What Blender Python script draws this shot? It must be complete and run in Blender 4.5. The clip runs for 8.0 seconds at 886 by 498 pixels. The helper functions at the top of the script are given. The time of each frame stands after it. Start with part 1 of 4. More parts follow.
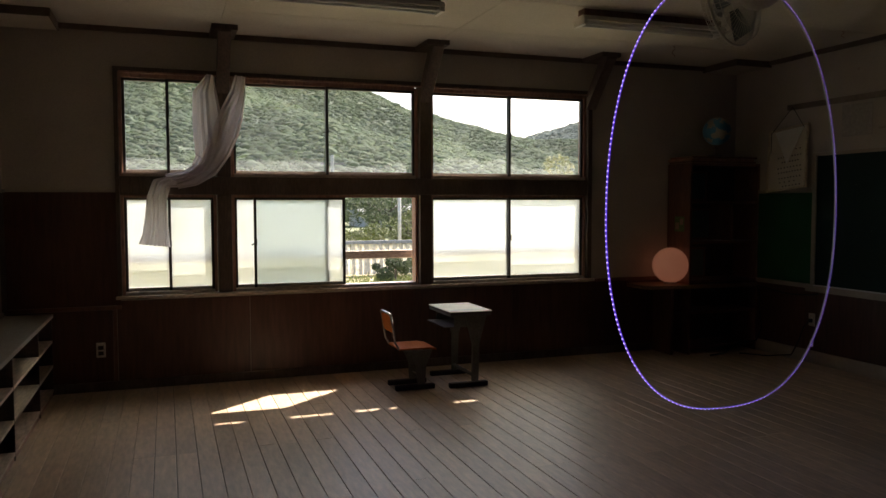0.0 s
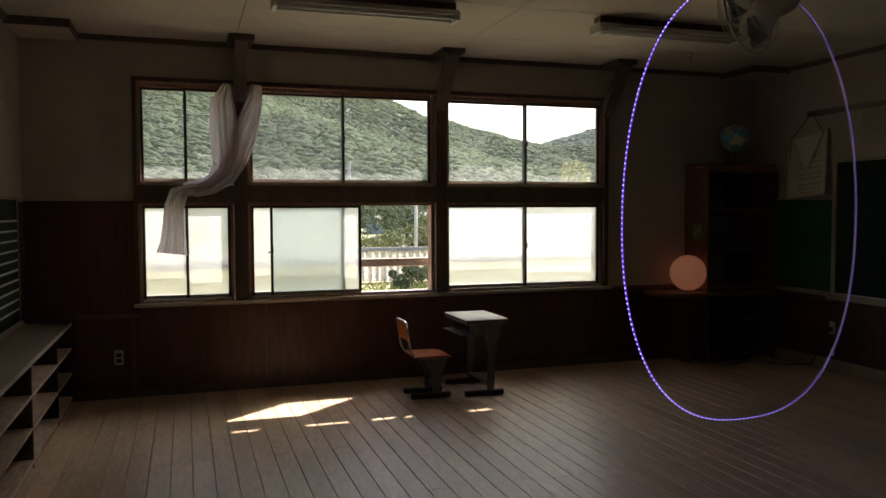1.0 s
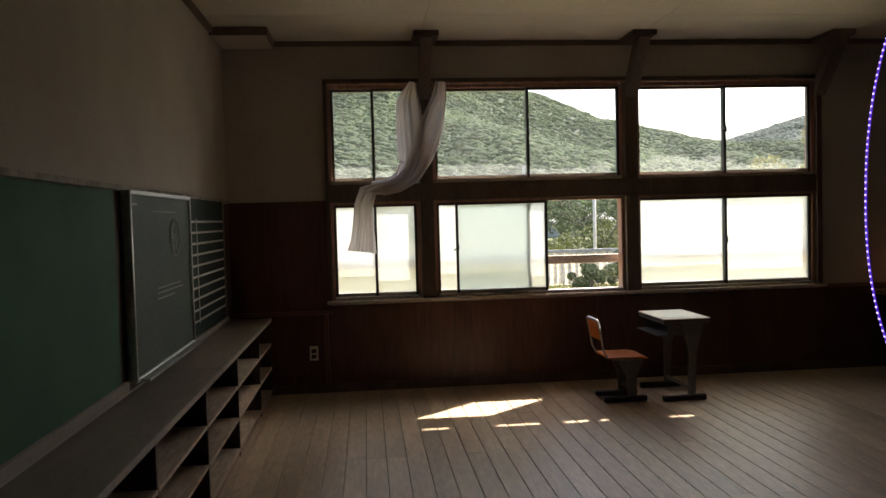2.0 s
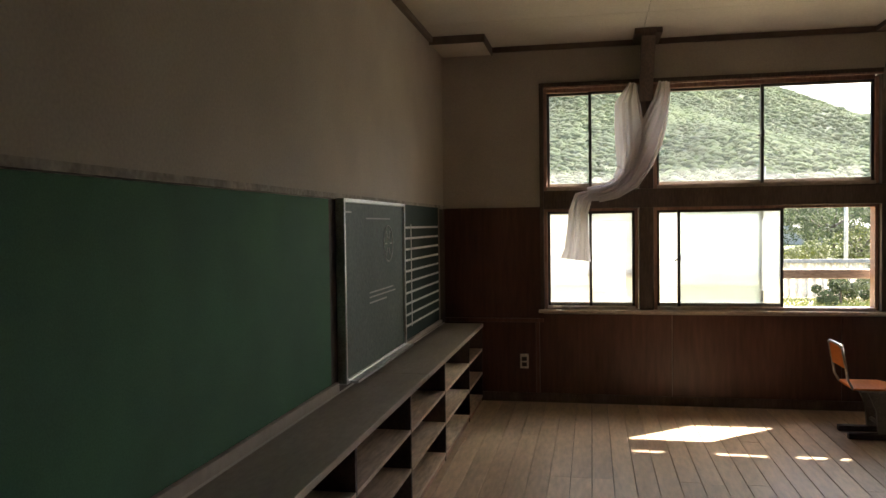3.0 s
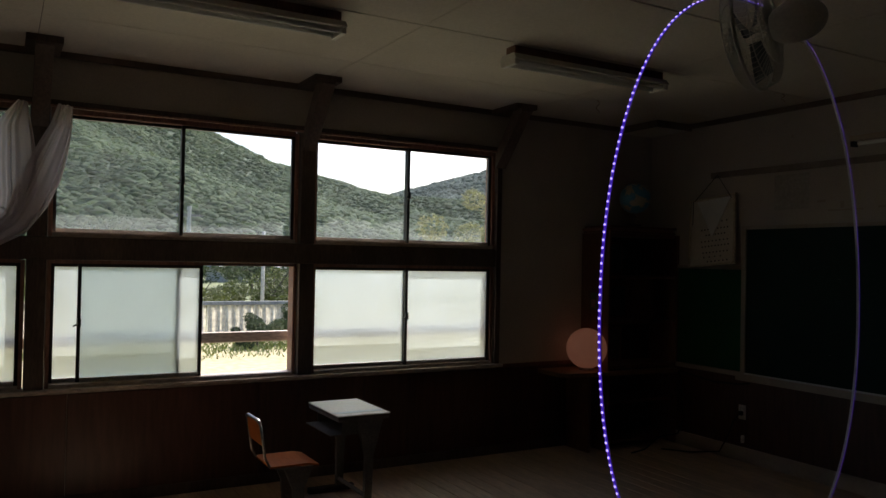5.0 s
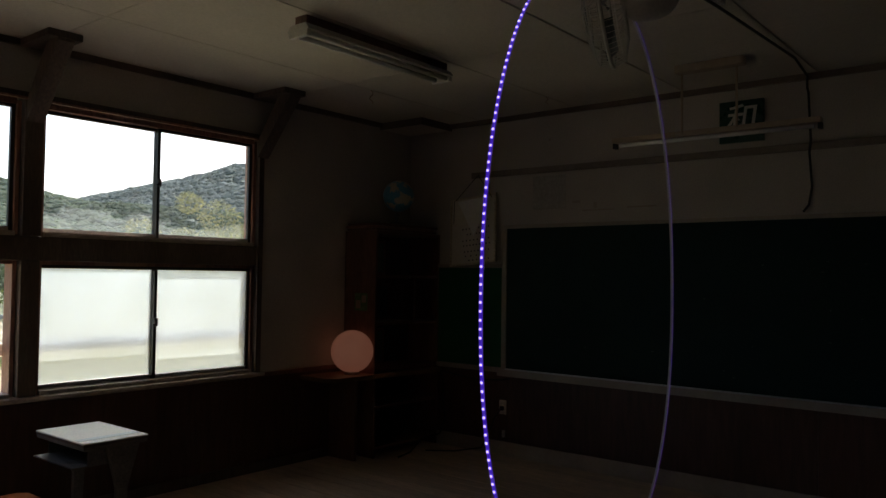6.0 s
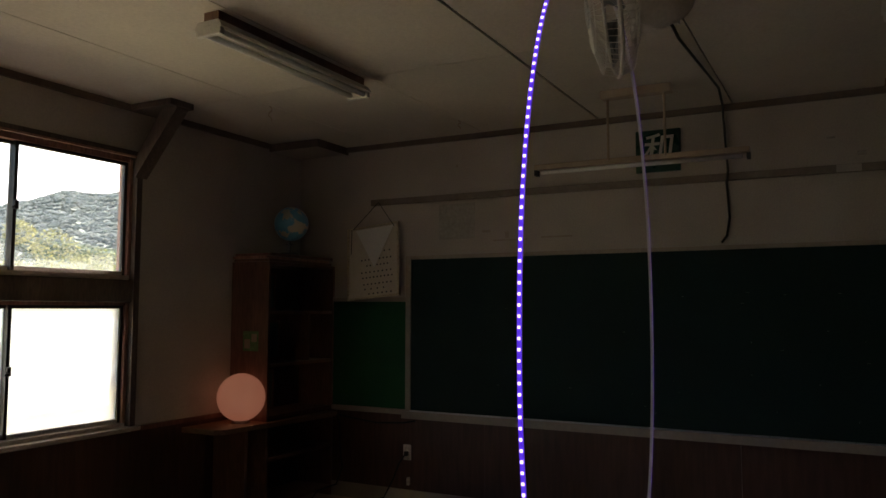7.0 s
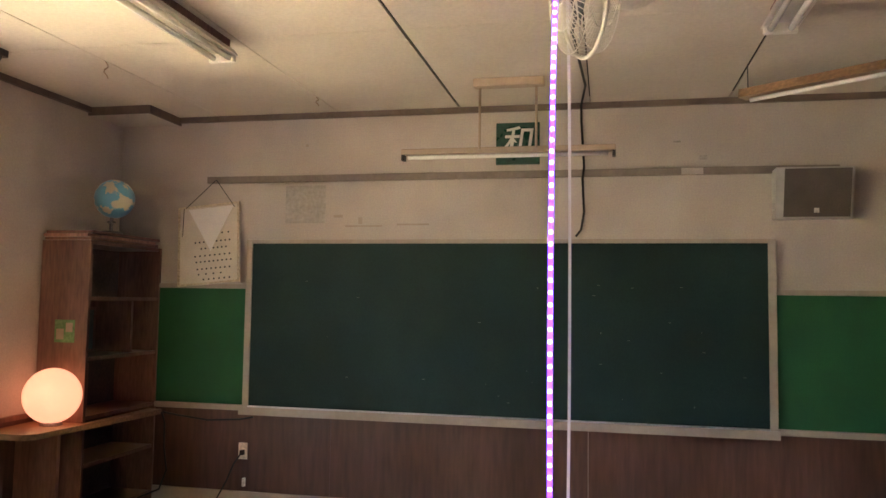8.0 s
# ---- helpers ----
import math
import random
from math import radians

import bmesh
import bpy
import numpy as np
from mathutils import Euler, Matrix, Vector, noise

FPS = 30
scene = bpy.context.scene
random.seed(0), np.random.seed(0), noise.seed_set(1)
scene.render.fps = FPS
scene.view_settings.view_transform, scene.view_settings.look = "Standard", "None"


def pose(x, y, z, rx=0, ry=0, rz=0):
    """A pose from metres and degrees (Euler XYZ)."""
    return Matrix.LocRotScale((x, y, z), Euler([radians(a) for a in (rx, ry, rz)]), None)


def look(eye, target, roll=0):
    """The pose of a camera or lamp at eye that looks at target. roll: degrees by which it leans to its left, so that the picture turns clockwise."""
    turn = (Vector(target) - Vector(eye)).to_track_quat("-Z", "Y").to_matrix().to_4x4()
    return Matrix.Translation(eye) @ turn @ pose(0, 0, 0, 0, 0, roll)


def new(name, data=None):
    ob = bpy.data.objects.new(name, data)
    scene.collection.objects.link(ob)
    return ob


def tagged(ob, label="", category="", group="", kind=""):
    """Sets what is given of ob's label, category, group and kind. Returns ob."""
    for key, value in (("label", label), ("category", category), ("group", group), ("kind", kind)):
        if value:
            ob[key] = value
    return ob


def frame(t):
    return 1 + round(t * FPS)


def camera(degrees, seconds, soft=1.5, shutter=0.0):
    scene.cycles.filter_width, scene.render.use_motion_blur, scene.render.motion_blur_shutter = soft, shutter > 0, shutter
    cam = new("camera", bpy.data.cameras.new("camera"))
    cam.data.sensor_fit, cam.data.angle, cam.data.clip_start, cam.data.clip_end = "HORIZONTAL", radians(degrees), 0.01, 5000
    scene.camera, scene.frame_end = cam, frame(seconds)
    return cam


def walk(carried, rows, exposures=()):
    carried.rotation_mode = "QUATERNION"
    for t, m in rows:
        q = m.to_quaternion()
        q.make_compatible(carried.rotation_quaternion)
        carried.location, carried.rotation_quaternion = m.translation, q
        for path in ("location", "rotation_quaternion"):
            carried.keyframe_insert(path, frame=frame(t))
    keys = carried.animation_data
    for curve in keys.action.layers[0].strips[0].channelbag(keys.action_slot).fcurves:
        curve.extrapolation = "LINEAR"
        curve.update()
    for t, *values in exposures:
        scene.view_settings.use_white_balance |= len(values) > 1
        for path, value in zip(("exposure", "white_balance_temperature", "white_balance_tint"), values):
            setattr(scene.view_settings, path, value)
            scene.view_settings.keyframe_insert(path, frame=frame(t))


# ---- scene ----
from math import sin, cos, pi

cam = camera(59.45, 8.0)
walk(cam, [
    (0.00, pose(1.294, -6.831, 1.498, 86.71, 0.13, -19.62)),
    (0.50, pose(1.304, -6.836, 1.520, 86.82, 0.04, -19.33)),
    (1.00, pose(1.305, -6.825, 1.512, 87.17, 0.22, -18.39)),
    (1.50, pose(1.269, -6.743, 1.470, 87.73, -0.34, -15.80)),
    (1.70, pose(1.237, -6.654, 1.441, 87.88, 0.45, -13.77)),
    (1.80, pose(1.229, -6.623, 1.431, 87.90, 0.87, -11.56)),
    (2.00, pose(1.242, -6.593, 1.426, 87.77, 1.55, -5.66)),
    (2.20, pose(1.310, -6.545, 1.473, 87.38, 2.14, 2.17)),
    (2.40, pose(1.315, -6.523, 1.470, 87.40, 2.12, 8.43)),
    (2.60, pose(1.320, -6.502, 1.468, 87.63, 1.79, 11.78)),
    (2.80, pose(1.325, -6.480, 1.466, 87.95, 1.29, 12.49)),
    (3.00, pose(1.330, -6.459, 1.463, 88.24, 0.76, 10.85)),
    (3.15, pose(1.334, -6.442, 1.462, 88.39, 0.43, 8.27)),
    (3.30, pose(1.338, -6.426, 1.460, 88.42, 0.22, 4.65)),
    (3.50, pose(1.447, -6.335, 1.467, 88.20, -0.37, -0.82)),
    (3.80, pose(1.419, -6.196, 1.513, 88.04, -0.94, -11.03)),
    (4.00, pose(1.445, -6.121, 1.539, 88.50, -0.34, -17.93)),
    (4.20, pose(1.476, -6.068, 1.565, 89.30, 0.22, -22.67)),
    (4.40, pose(1.496, -5.947, 1.580, 89.60, 0.20, -26.07)),
    (4.60, pose(1.517, -5.826, 1.594, 90.01, -0.11, -27.58)),
    (4.80, pose(1.537, -5.705, 1.609, 90.46, -0.59, -28.40)),
    (5.00, pose(1.558, -5.583, 1.623, 90.90, -1.13, -29.71)),
    (5.15, pose(1.573, -5.492, 1.634, 91.19, -1.50, -31.73)),
    (5.30, pose(1.589, -5.402, 1.645, 91.42, -1.79, -35.19)),
    (5.50, pose(1.527, -5.256, 1.560, 92.28, -2.81, -40.99)),
    (5.80, pose(1.422, -5.104, 1.504, 92.22, -2.39, -49.06)),
    (6.00, pose(1.456, -4.970, 1.522, 92.01, -0.77, -51.04)),
    (6.50, pose(1.512, -4.623, 1.530, 93.44, -0.20, -55.46)),
    (7.00, pose(1.586, -4.349, 1.541, 94.43, -0.11, -62.14)),
    (7.50, pose(1.586, -4.011, 1.530, 95.93, -0.50, -71.87)),
    (8.00, pose(1.617, -3.790, 1.530, 93.84, -0.85, -78.14)),
], exposures=[(0.0, 1.9, 6850, 12), (1.5, 1.95, 6850, 12), (2.2, 2.25, 6950, 11), (3.3, 3.15, 7050, 11), (3.5, 3.2, 7050, 11), (4.2, 2.0, 6850, 11),
              (5.3, 1.12, 6100, 10), (5.7, 1.15, 6100, 10), (6.0, 1.38, 6150, 10), (6.5, 1.68, 6250, 11), (7.0, 2.5, 6600, 13), (7.5, 4.8, 6800, 17), (8.0, 5.7, 7000, 19)])

# ---- light: sun from high on the garden side, clear sky ----
SUN = Vector((0.86, 0.735, 1.0)).normalized()
world = bpy.data.worlds.new("sky")
scene.world = world
world.use_nodes = True
wn = world.node_tree.nodes
sky = wn.new("ShaderNodeTexSky")
sky.sky_type, sky.sun_disc = "NISHITA", False
sky.sun_elevation = math.asin(SUN.z)
sky.sun_rotation = math.atan2(SUN.x, SUN.y)
sky.air_density, sky.dust_density = 1.0, 2.5
world.node_tree.links.new(sky.outputs[0], wn["Background"].inputs[0])
wn["Background"].inputs[1].default_value = 0.13
sun_data = bpy.data.lights.new("sun", "SUN")
sun_data.energy, sun_data.angle, sun_data.color = 4.5, radians(0.5), (1.0, 0.95, 0.87)
sun = new("sun", sun_data)
sun.matrix_world = look(SUN * 60, (0, 0, 0))


# ---- materials ----
def mk(name, a, b, scale=6.0, rough=0.6, bump=0.15, fine=60.0, stretch=(1, 1, 1), metal=0.0, rand=0.0, spec=0.5, fine_mix=0.25, dist=0.004):
    """A surface of two colours mixed by broad blotches, with fine grain and relief."""
    m = bpy.data.materials.new(name)
    m.use_nodes = True
    t = m.node_tree
    n, link = t.nodes, t.links.new
    p = n["Principled BSDF"]
    co = n.new("ShaderNodeTexCoord")
    mp = n.new("ShaderNodeMapping")
    mp.inputs["Scale"].default_value = stretch
    link(co.outputs["Object"], mp.inputs["Vector"])
    vec = mp.outputs[0]
    info = None
    if rand:
        info = n.new("ShaderNodeObjectInfo")
        off = n.new("ShaderNodeVectorMath")
        off.operation = "MULTIPLY_ADD"
        off.inputs[1].default_value = (37.0, 53.0, 19.0)
        link(info.outputs["Random"], off.inputs[0])
        link(vec, off.inputs[2])
        vec = off.outputs[0]
    n1, n2 = n.new("ShaderNodeTexNoise"), n.new("ShaderNodeTexNoise")
    n1.inputs["Scale"].default_value, n1.inputs["Detail"].default_value = scale, 5
    n2.inputs["Scale"].default_value, n2.inputs["Detail"].default_value = fine, 4
    link(vec, n1.inputs["Vector"])
    link(vec, n2.inputs["Vector"])
    r = n.new("ShaderNodeValToRGB")
    r.color_ramp.elements[0].position, r.color_ramp.elements[1].position = 0.3, 0.7
    r.color_ramp.elements[0].color, r.color_ramp.elements[1].color = (*a, 1), (*b, 1)
    link(n1.outputs[0], r.inputs[0])
    mr = n.new("ShaderNodeMapRange")
    mr.inputs["From Min"].default_value, mr.inputs["From Max"].default_value = 0.3, 0.7
    mr.inputs["To Min"].default_value, mr.inputs["To Max"].default_value = 1 - fine_mix, 1 + fine_mix
    link(n2.outputs[0], mr.inputs["Value"])
    hs = n.new("ShaderNodeHueSaturation")
    link(r.outputs[0], hs.inputs["Color"])
    val = mr.outputs[0]
    if rand:
        rr = n.new("ShaderNodeMapRange")
        rr.inputs["To Min"].default_value, rr.inputs["To Max"].default_value = 1 - rand, 1 + rand
        link(info.outputs["Random"], rr.inputs["Value"])
        mu = n.new("ShaderNodeMath")
        mu.operation = "MULTIPLY"
        link(val, mu.inputs[0])
        link(rr.outputs[0], mu.inputs[1])
        val = mu.outputs[0]
    link(val, hs.inputs["Value"])
    link(hs.outputs[0], p.inputs["Base Color"])
    rm = n.new("ShaderNodeMapRange")
    rm.inputs["To Min"].default_value, rm.inputs["To Max"].default_value = max(rough - 0.12, 0.03), min(rough + 0.12, 1)
    link(n1.outputs[0], rm.inputs["Value"])
    link(rm.outputs[0], p.inputs["Roughness"])
    p.inputs["Metallic"].default_value = metal
    p.inputs["Specular IOR Level"].default_value = spec
    if bump:
        bp = n.new("ShaderNodeBump")
        bp.inputs["Strength"].default_value, bp.inputs["Distance"].default_value = bump, dist
        link(n2.outputs[0], bp.inputs["Height"])
        link(bp.outputs[0], p.inputs["Normal"])
    return m


def glow(name, col, strength, base=(0.8, 0.8, 0.8)):
    m = bpy.data.materials.new(name)
    m.use_nodes = True
    p = m.node_tree.nodes["Principled BSDF"]
    p.inputs["Base Color"].default_value = (*base, 1)
    p.inputs["Roughness"].default_value = 0.25
    p.inputs["Emission Color"].default_value = (*col, 1)
    p.inputs["Emission Strength"].default_value = strength
    return m


def pane_mat(name, clear, dusty, frost):
    """Window glass: clear see-through, with a dusty film that also stands in for haze; frosted glass scatters the
    daylight.
    """
    m = bpy.data.materials.new(name)
    m.use_nodes = True
    t = m.node_tree
    n, link = t.nodes, t.links.new
    out = n["Material Output"]
    n.remove(n["Principled BSDF"])
    tr = n.new("ShaderNodeBsdfTransparent")
    tr.inputs[0].default_value = (*clear, 1)
    film = n.new("ShaderNodeBsdfTranslucent")
    film.inputs[0].default_value = (0.9, 0.93, 0.94, 1)
    gl = n.new("ShaderNodeBsdfGlossy")
    gl.inputs["Roughness"].default_value = 0.25 if frost else 0.02
    mix, mix2 = n.new("ShaderNodeMixShader"), n.new("ShaderNodeMixShader")
    co, nz, mr = n.new("ShaderNodeTexCoord"), n.new("ShaderNodeTexNoise"), n.new("ShaderNodeMapRange")
    nz.inputs["Scale"].default_value, nz.inputs["Detail"].default_value = 3.0, 6
    link(co.outputs["Object"], nz.inputs["Vector"])
    mr.inputs["From Min"].default_value, mr.inputs["From Max"].default_value = 0.3, 0.7
    mr.inputs["To Min"].default_value, mr.inputs["To Max"].default_value = dusty * 0.6, dusty * 1.4
    link(nz.outputs[0], mr.inputs["Value"])
    link(mr.outputs[0], mix.inputs[0])
    if frost:
        rf = n.new("ShaderNodeBsdfRefraction")
        rf.inputs["IOR"].default_value, rf.inputs["Roughness"].default_value = 1.3, 0.68
        rf.inputs[0].default_value = (*clear, 1)
        link(rf.outputs[0], mix.inputs[1])
    else:
        link(tr.outputs[0], mix.inputs[1])
    link(film.outputs[0], mix.inputs[2])
    fr = n.new("ShaderNodeFresnel")
    fr.inputs[0].default_value = 1.45
    link(fr.outputs[0], mix2.inputs[0])
    link(mix.outputs[0], mix2.inputs[1])
    link(gl.outputs[0], mix2.inputs[2])
    link(mix2.outputs[0], out.inputs["Surface"])
    return m


PLASTER = mk("plaster", (0.45, 0.40, 0.34), (0.54, 0.485, 0.415), 2.2, 0.9, 0.12, 90, fine_mix=0.07)
PLASTER_EDGE = mk("stained plaster edge", (0.26, 0.235, 0.2), (0.46, 0.42, 0.37), 9, 0.95, 0.5, 40)
WAINSCOT = mk("brown plywood", (0.068, 0.031, 0.02), (0.118, 0.056, 0.037), 2.5, 0.42, 0.08, 30, (1, 1, 0.12), rand=0.12)
BROWN = mk("brown varnished wood", (0.13, 0.062, 0.042), (0.21, 0.105, 0.07), 5, 0.4, 0.1, 60, (1, 1, 0.15))
DARKWOOD = mk("dark weathered timber", (0.085, 0.06, 0.045), (0.15, 0.11, 0.085), 6, 0.65, 0.25, 70, (1, 1, 0.2))
REDWOOD = mk("reddish window frame wood", (0.27, 0.13, 0.09), (0.42, 0.24, 0.18), 7, 0.5, 0.15, 70, (1, 1, 0.2))
SASH = mk("grey aluminium rail, lit tone", (0.44, 0.40, 0.36), (0.56, 0.51, 0.46), 8, 0.45, 0.05, 90, metal=0.3)
STILE = mk("dark bronze aluminium stile", (0.05, 0.042, 0.036), (0.08, 0.068, 0.06), 8, 0.4, 0.04, 90, metal=0.6)
SILL = mk("worn painted sill", (0.46, 0.37, 0.31), (0.64, 0.55, 0.47), 9, 0.55, 0.2, 70, (0.3, 1, 1))
FLOOR = mk("worn grey floor board", (0.52, 0.375, 0.26), (0.71, 0.535, 0.39), 3.0, 0.42, 0.15, 45, (1, 0.2, 1), rand=0.09, fine_mix=0.15)
FLOOR_GAP = mk("dark floor gap", (0.02, 0.016, 0.012), (0.035, 0.028, 0.022), 8, 0.9, 0.1)
CEIL = mk("cream ceiling board", (0.55, 0.50, 0.42), (0.63, 0.58, 0.49), 1.4, 0.85, 0.12, 60, fine_mix=0.06)
CORNICE = mk("brown ceiling trim", (0.13, 0.095, 0.07), (0.19, 0.14, 0.105), 4, 0.6, 0.02, 30, fine_mix=0.08)
CHALK = mk("dark green chalkboard", (0.007, 0.024, 0.02), (0.013, 0.036, 0.031), 2.2, 0.7, 0.04, 90, fine_mix=0.12, spec=0.25)
CHALK_GREY = mk("dusty grey-green chalkboard", (0.08, 0.115, 0.105), (0.125, 0.165, 0.15), 2.5, 0.75, 0.04, 90, (1, 1, 0.6))
GREEN = mk("green felt pinboard", (0.008, 0.085, 0.028), (0.013, 0.115, 0.04), 3, 0.85, 0.15, 200, fine_mix=0.12)
GREEN_OLD = mk("faded green pinboard", (0.045, 0.135, 0.075), (0.065, 0.18, 0.10), 3, 0.85, 0.15, 200, fine_mix=0.12)
TRIM = mk("beige painted trim", (0.35, 0.29, 0.235), (0.43, 0.365, 0.295), 3, 0.6, 0.015, 30, fine_mix=0.06)
OLDTRIM = mk("grimy grey-brown trim", (0.2, 0.165, 0.13), (0.28, 0.235, 0.19), 4, 0.65, 0.02, 30, fine_mix=0.08)
ALU = mk("brushed aluminium", (0.55, 0.55, 0.54), (0.68, 0.68, 0.66), 9, 0.35, 0.03, 120, metal=0.9)
CHALKLINE = mk("white chalk line paint", (0.6, 0.62, 0.6), (0.75, 0.76, 0.74), 12, 0.9, 0.05, 120)
FAINT = mk("faint chalk", (0.34, 0.37, 0.35), (0.5, 0.52, 0.5), 25, 0.95, 0.05, 120)
FLECK = mk("old chalk fleck", (0.09, 0.12, 0.105), (0.16, 0.19, 0.17), 25, 0.95, 0.0)
SHELFTOP = mk("grey-brown dusty shelf board", (0.27, 0.225, 0.18), (0.38, 0.325, 0.27), 4, 0.55, 0.1, 60, (1, 0.3, 1), fine_mix=0.1)
SHELFDARK = mk("dark shelf inside and gap shade", (0.05, 0.034, 0.027), (0.085, 0.06, 0.048), 4, 0.7, 0.1, 60)
SHELFPALE = mk("pale worn shelf board", (0.48, 0.36, 0.27), (0.60, 0.47, 0.37), 5, 0.6, 0.15, 60, (1, 0.15, 1))
DESKTOP = mk("cream laminate desktop", (0.88, 0.78, 0.64), (0.92, 0.84, 0.71), 5, 0.45, 0.03, 90, fine_mix=0.08)
STEEL = mk("grey painted steel", (0.135, 0.125, 0.11), (0.19, 0.175, 0.155), 9, 0.45, 0.05, 90)
CHROME = mk("worn chrome pipe", (0.24, 0.23, 0.22), (0.4, 0.38, 0.36), 15, 0.35, 0.03, 120, metal=1.0)
FOOT = mk("dark rubber foot bar", (0.03, 0.022, 0.018), (0.05, 0.04, 0.033), 12, 0.6, 0.1)
ORANGE = mk("orange varnished plywood", (0.46, 0.12, 0.022), (0.56, 0.17, 0.04), 4, 0.65, 0.04, 50, (1, 0.2, 1), fine_mix=0.1, spec=0.12)
CLOTH = mk("thin white curtain cloth", (0.66, 0.58, 0.56), (0.74, 0.67, 0.65), 5, 0.9, 0.2, 250, fine_mix=0.06)
WHITE = mk("aged white enamel", (0.62, 0.59, 0.52), (0.72, 0.69, 0.62), 6, 0.4, 0.04, 80, fine_mix=0.08)
TUBE = mk("white glass tube", (0.75, 0.74, 0.70), (0.8, 0.79, 0.75), 6, 0.2, 0, 80, fine_mix=0.03)
TAN = mk("tan painted steel", (0.38, 0.29, 0.2), (0.46, 0.36, 0.26), 4, 0.45, 0.01, 30, fine_mix=0.06)
WOODRAIL = mk("brown wooden lamp housing", (0.20, 0.11, 0.055), (0.30, 0.17, 0.09), 5, 0.45, 0.1, 60, (1, 0.2, 1))
BLACK = mk("black cable rubber", (0.012, 0.012, 0.012), (0.022, 0.021, 0.02), 10, 0.5, 0.05)
PAPER = mk("aged paper", (0.62, 0.56, 0.44), (0.7, 0.64, 0.52), 5, 0.7, 0.05, 100, fine_mix=0.06)
PAPER_SUN_WHITE = mk("white paper and sun strip", (0.75, 0.73, 0.67), (0.8, 0.78, 0.72), 5, 0.6, 0.03, 100, fine_mix=0.05)
GOLD = mk("pale wooden picture frame", (0.5, 0.42, 0.28), (0.6, 0.52, 0.37), 8, 0.4, 0.05)
INK = mk("black ink", (0.03, 0.03, 0.03), (0.06, 0.055, 0.05), 20, 0.7, 0)
SIGNGREEN = mk("dark green sign lacquer", (0.008, 0.05, 0.03), (0.013, 0.07, 0.043), 6, 0.3, 0.03)
SPEAKER = mk("grey-brown speaker cloth", (0.085, 0.07, 0.055), (0.12, 0.10, 0.08), 6, 0.9, 0.3, 300)
SPKBOX = mk("pale grey speaker box", (0.42, 0.40, 0.36), (0.5, 0.48, 0.43), 4, 0.5, 0.01, 30, fine_mix=0.05)
GREYMARK = mk("grey glue mark on plaster", (0.36, 0.335, 0.295), (0.45, 0.415, 0.36), 9, 0.9, 0.15, 40, fine_mix=0.12)
CABLE = BLACK
PLATE = mk("cream plastic plate", (0.6, 0.56, 0.46), (0.66, 0.62, 0.52), 8, 0.4, 0)
LAMPGLASS = glow("opal lamp glass lit from inside", (1.0, 0.36, 0.21), 0.031, (0.7, 0.5, 0.4))
LED = glow("lit violet-blue diode", (0.4, 0.3, 1.0), 0.9)
LEDTAPE = glow("glowing diode tape", (0.11, 0.02, 1.0), 0.11, (0.2, 0.2, 0.3))
SILVER = mk("silver hoop tube", (0.70, 0.68, 0.70), (0.78, 0.76, 0.78), 5, 0.35, 0, 30, metal=0.3, fine_mix=0.04)
# the clear panes' dust film doubles as a veil of haze over the hills
CLEAR = pane_mat("clear glass with dust and haze veil", (0.93, 0.95, 0.96), 0.05, False)
FROST = pane_mat("frosted glass", (0.815, 0.85, 0.84), 0.2, True)
def ruffled(m, amount):
    """Varies a material from leaf clump to leaf clump."""
    n, link = m.node_tree.nodes, m.node_tree.links.new
    g, r, h = n.new("ShaderNodeNewGeometry"), n.new("ShaderNodeMapRange"), n.new("ShaderNodeHueSaturation")
    r.inputs["To Min"].default_value, r.inputs["To Max"].default_value = 1 - amount, 1 + amount
    link(g.outputs["Random Per Island"], r.inputs["Value"])
    p = n["Principled BSDF"]
    link(p.inputs["Base Color"].links[0].from_socket, h.inputs["Color"])
    link(r.outputs[0], h.inputs["Value"])
    link(h.outputs[0], p.inputs["Base Color"])
    thin, mix = n.new("ShaderNodeBsdfTranslucent"), n.new("ShaderNodeMixShader")
    mix.inputs[0].default_value = 0.5
    link(h.outputs[0], thin.inputs[0])
    link(p.outputs[0], mix.inputs[1])
    link(thin.outputs[0], mix.inputs[2])
    link(mix.outputs[0], n["Material Output"].inputs["Surface"])
    return m


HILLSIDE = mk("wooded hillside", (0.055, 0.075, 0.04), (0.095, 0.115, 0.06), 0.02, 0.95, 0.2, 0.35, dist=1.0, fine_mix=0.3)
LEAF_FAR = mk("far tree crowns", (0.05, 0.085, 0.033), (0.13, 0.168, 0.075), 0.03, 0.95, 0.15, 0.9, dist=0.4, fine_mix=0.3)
# far crowns: distance haze is put into this pale blue-green base colour
LEAF_HAZE = mk("far crowns paled for haze", (0.12, 0.15, 0.125), (0.18, 0.21, 0.175), 0.02, 0.95, 0.4, 0.5, dist=0.8, fine_mix=0.35)
LEAF = mk("garden leaves", (0.05, 0.08, 0.02), (0.13, 0.16, 0.045), 2.0, 0.7, 0.2, 14, fine_mix=0.4)
# foothill leaves carry the hill's shade in their colour, hedge leaves the sun
LEAF_FOOT = mk("dark shrub and shaded foothill leaves", (0.04, 0.062, 0.025), (0.10, 0.125, 0.05), 0.5, 0.8, 0.2, 10, fine_mix=0.4)
LEAF_HEDGE = mk("hedge leaves coloured as sunlit", (0.07, 0.095, 0.02), (0.15, 0.16, 0.04), 0.6, 0.7, 0.2, 14, fine_mix=0.4)
LEAF_AUTUMN = mk("yellowing leaves", (0.24, 0.25, 0.07), (0.42, 0.37, 0.12), 1.5, 0.7, 0.2, 14, fine_mix=0.4)
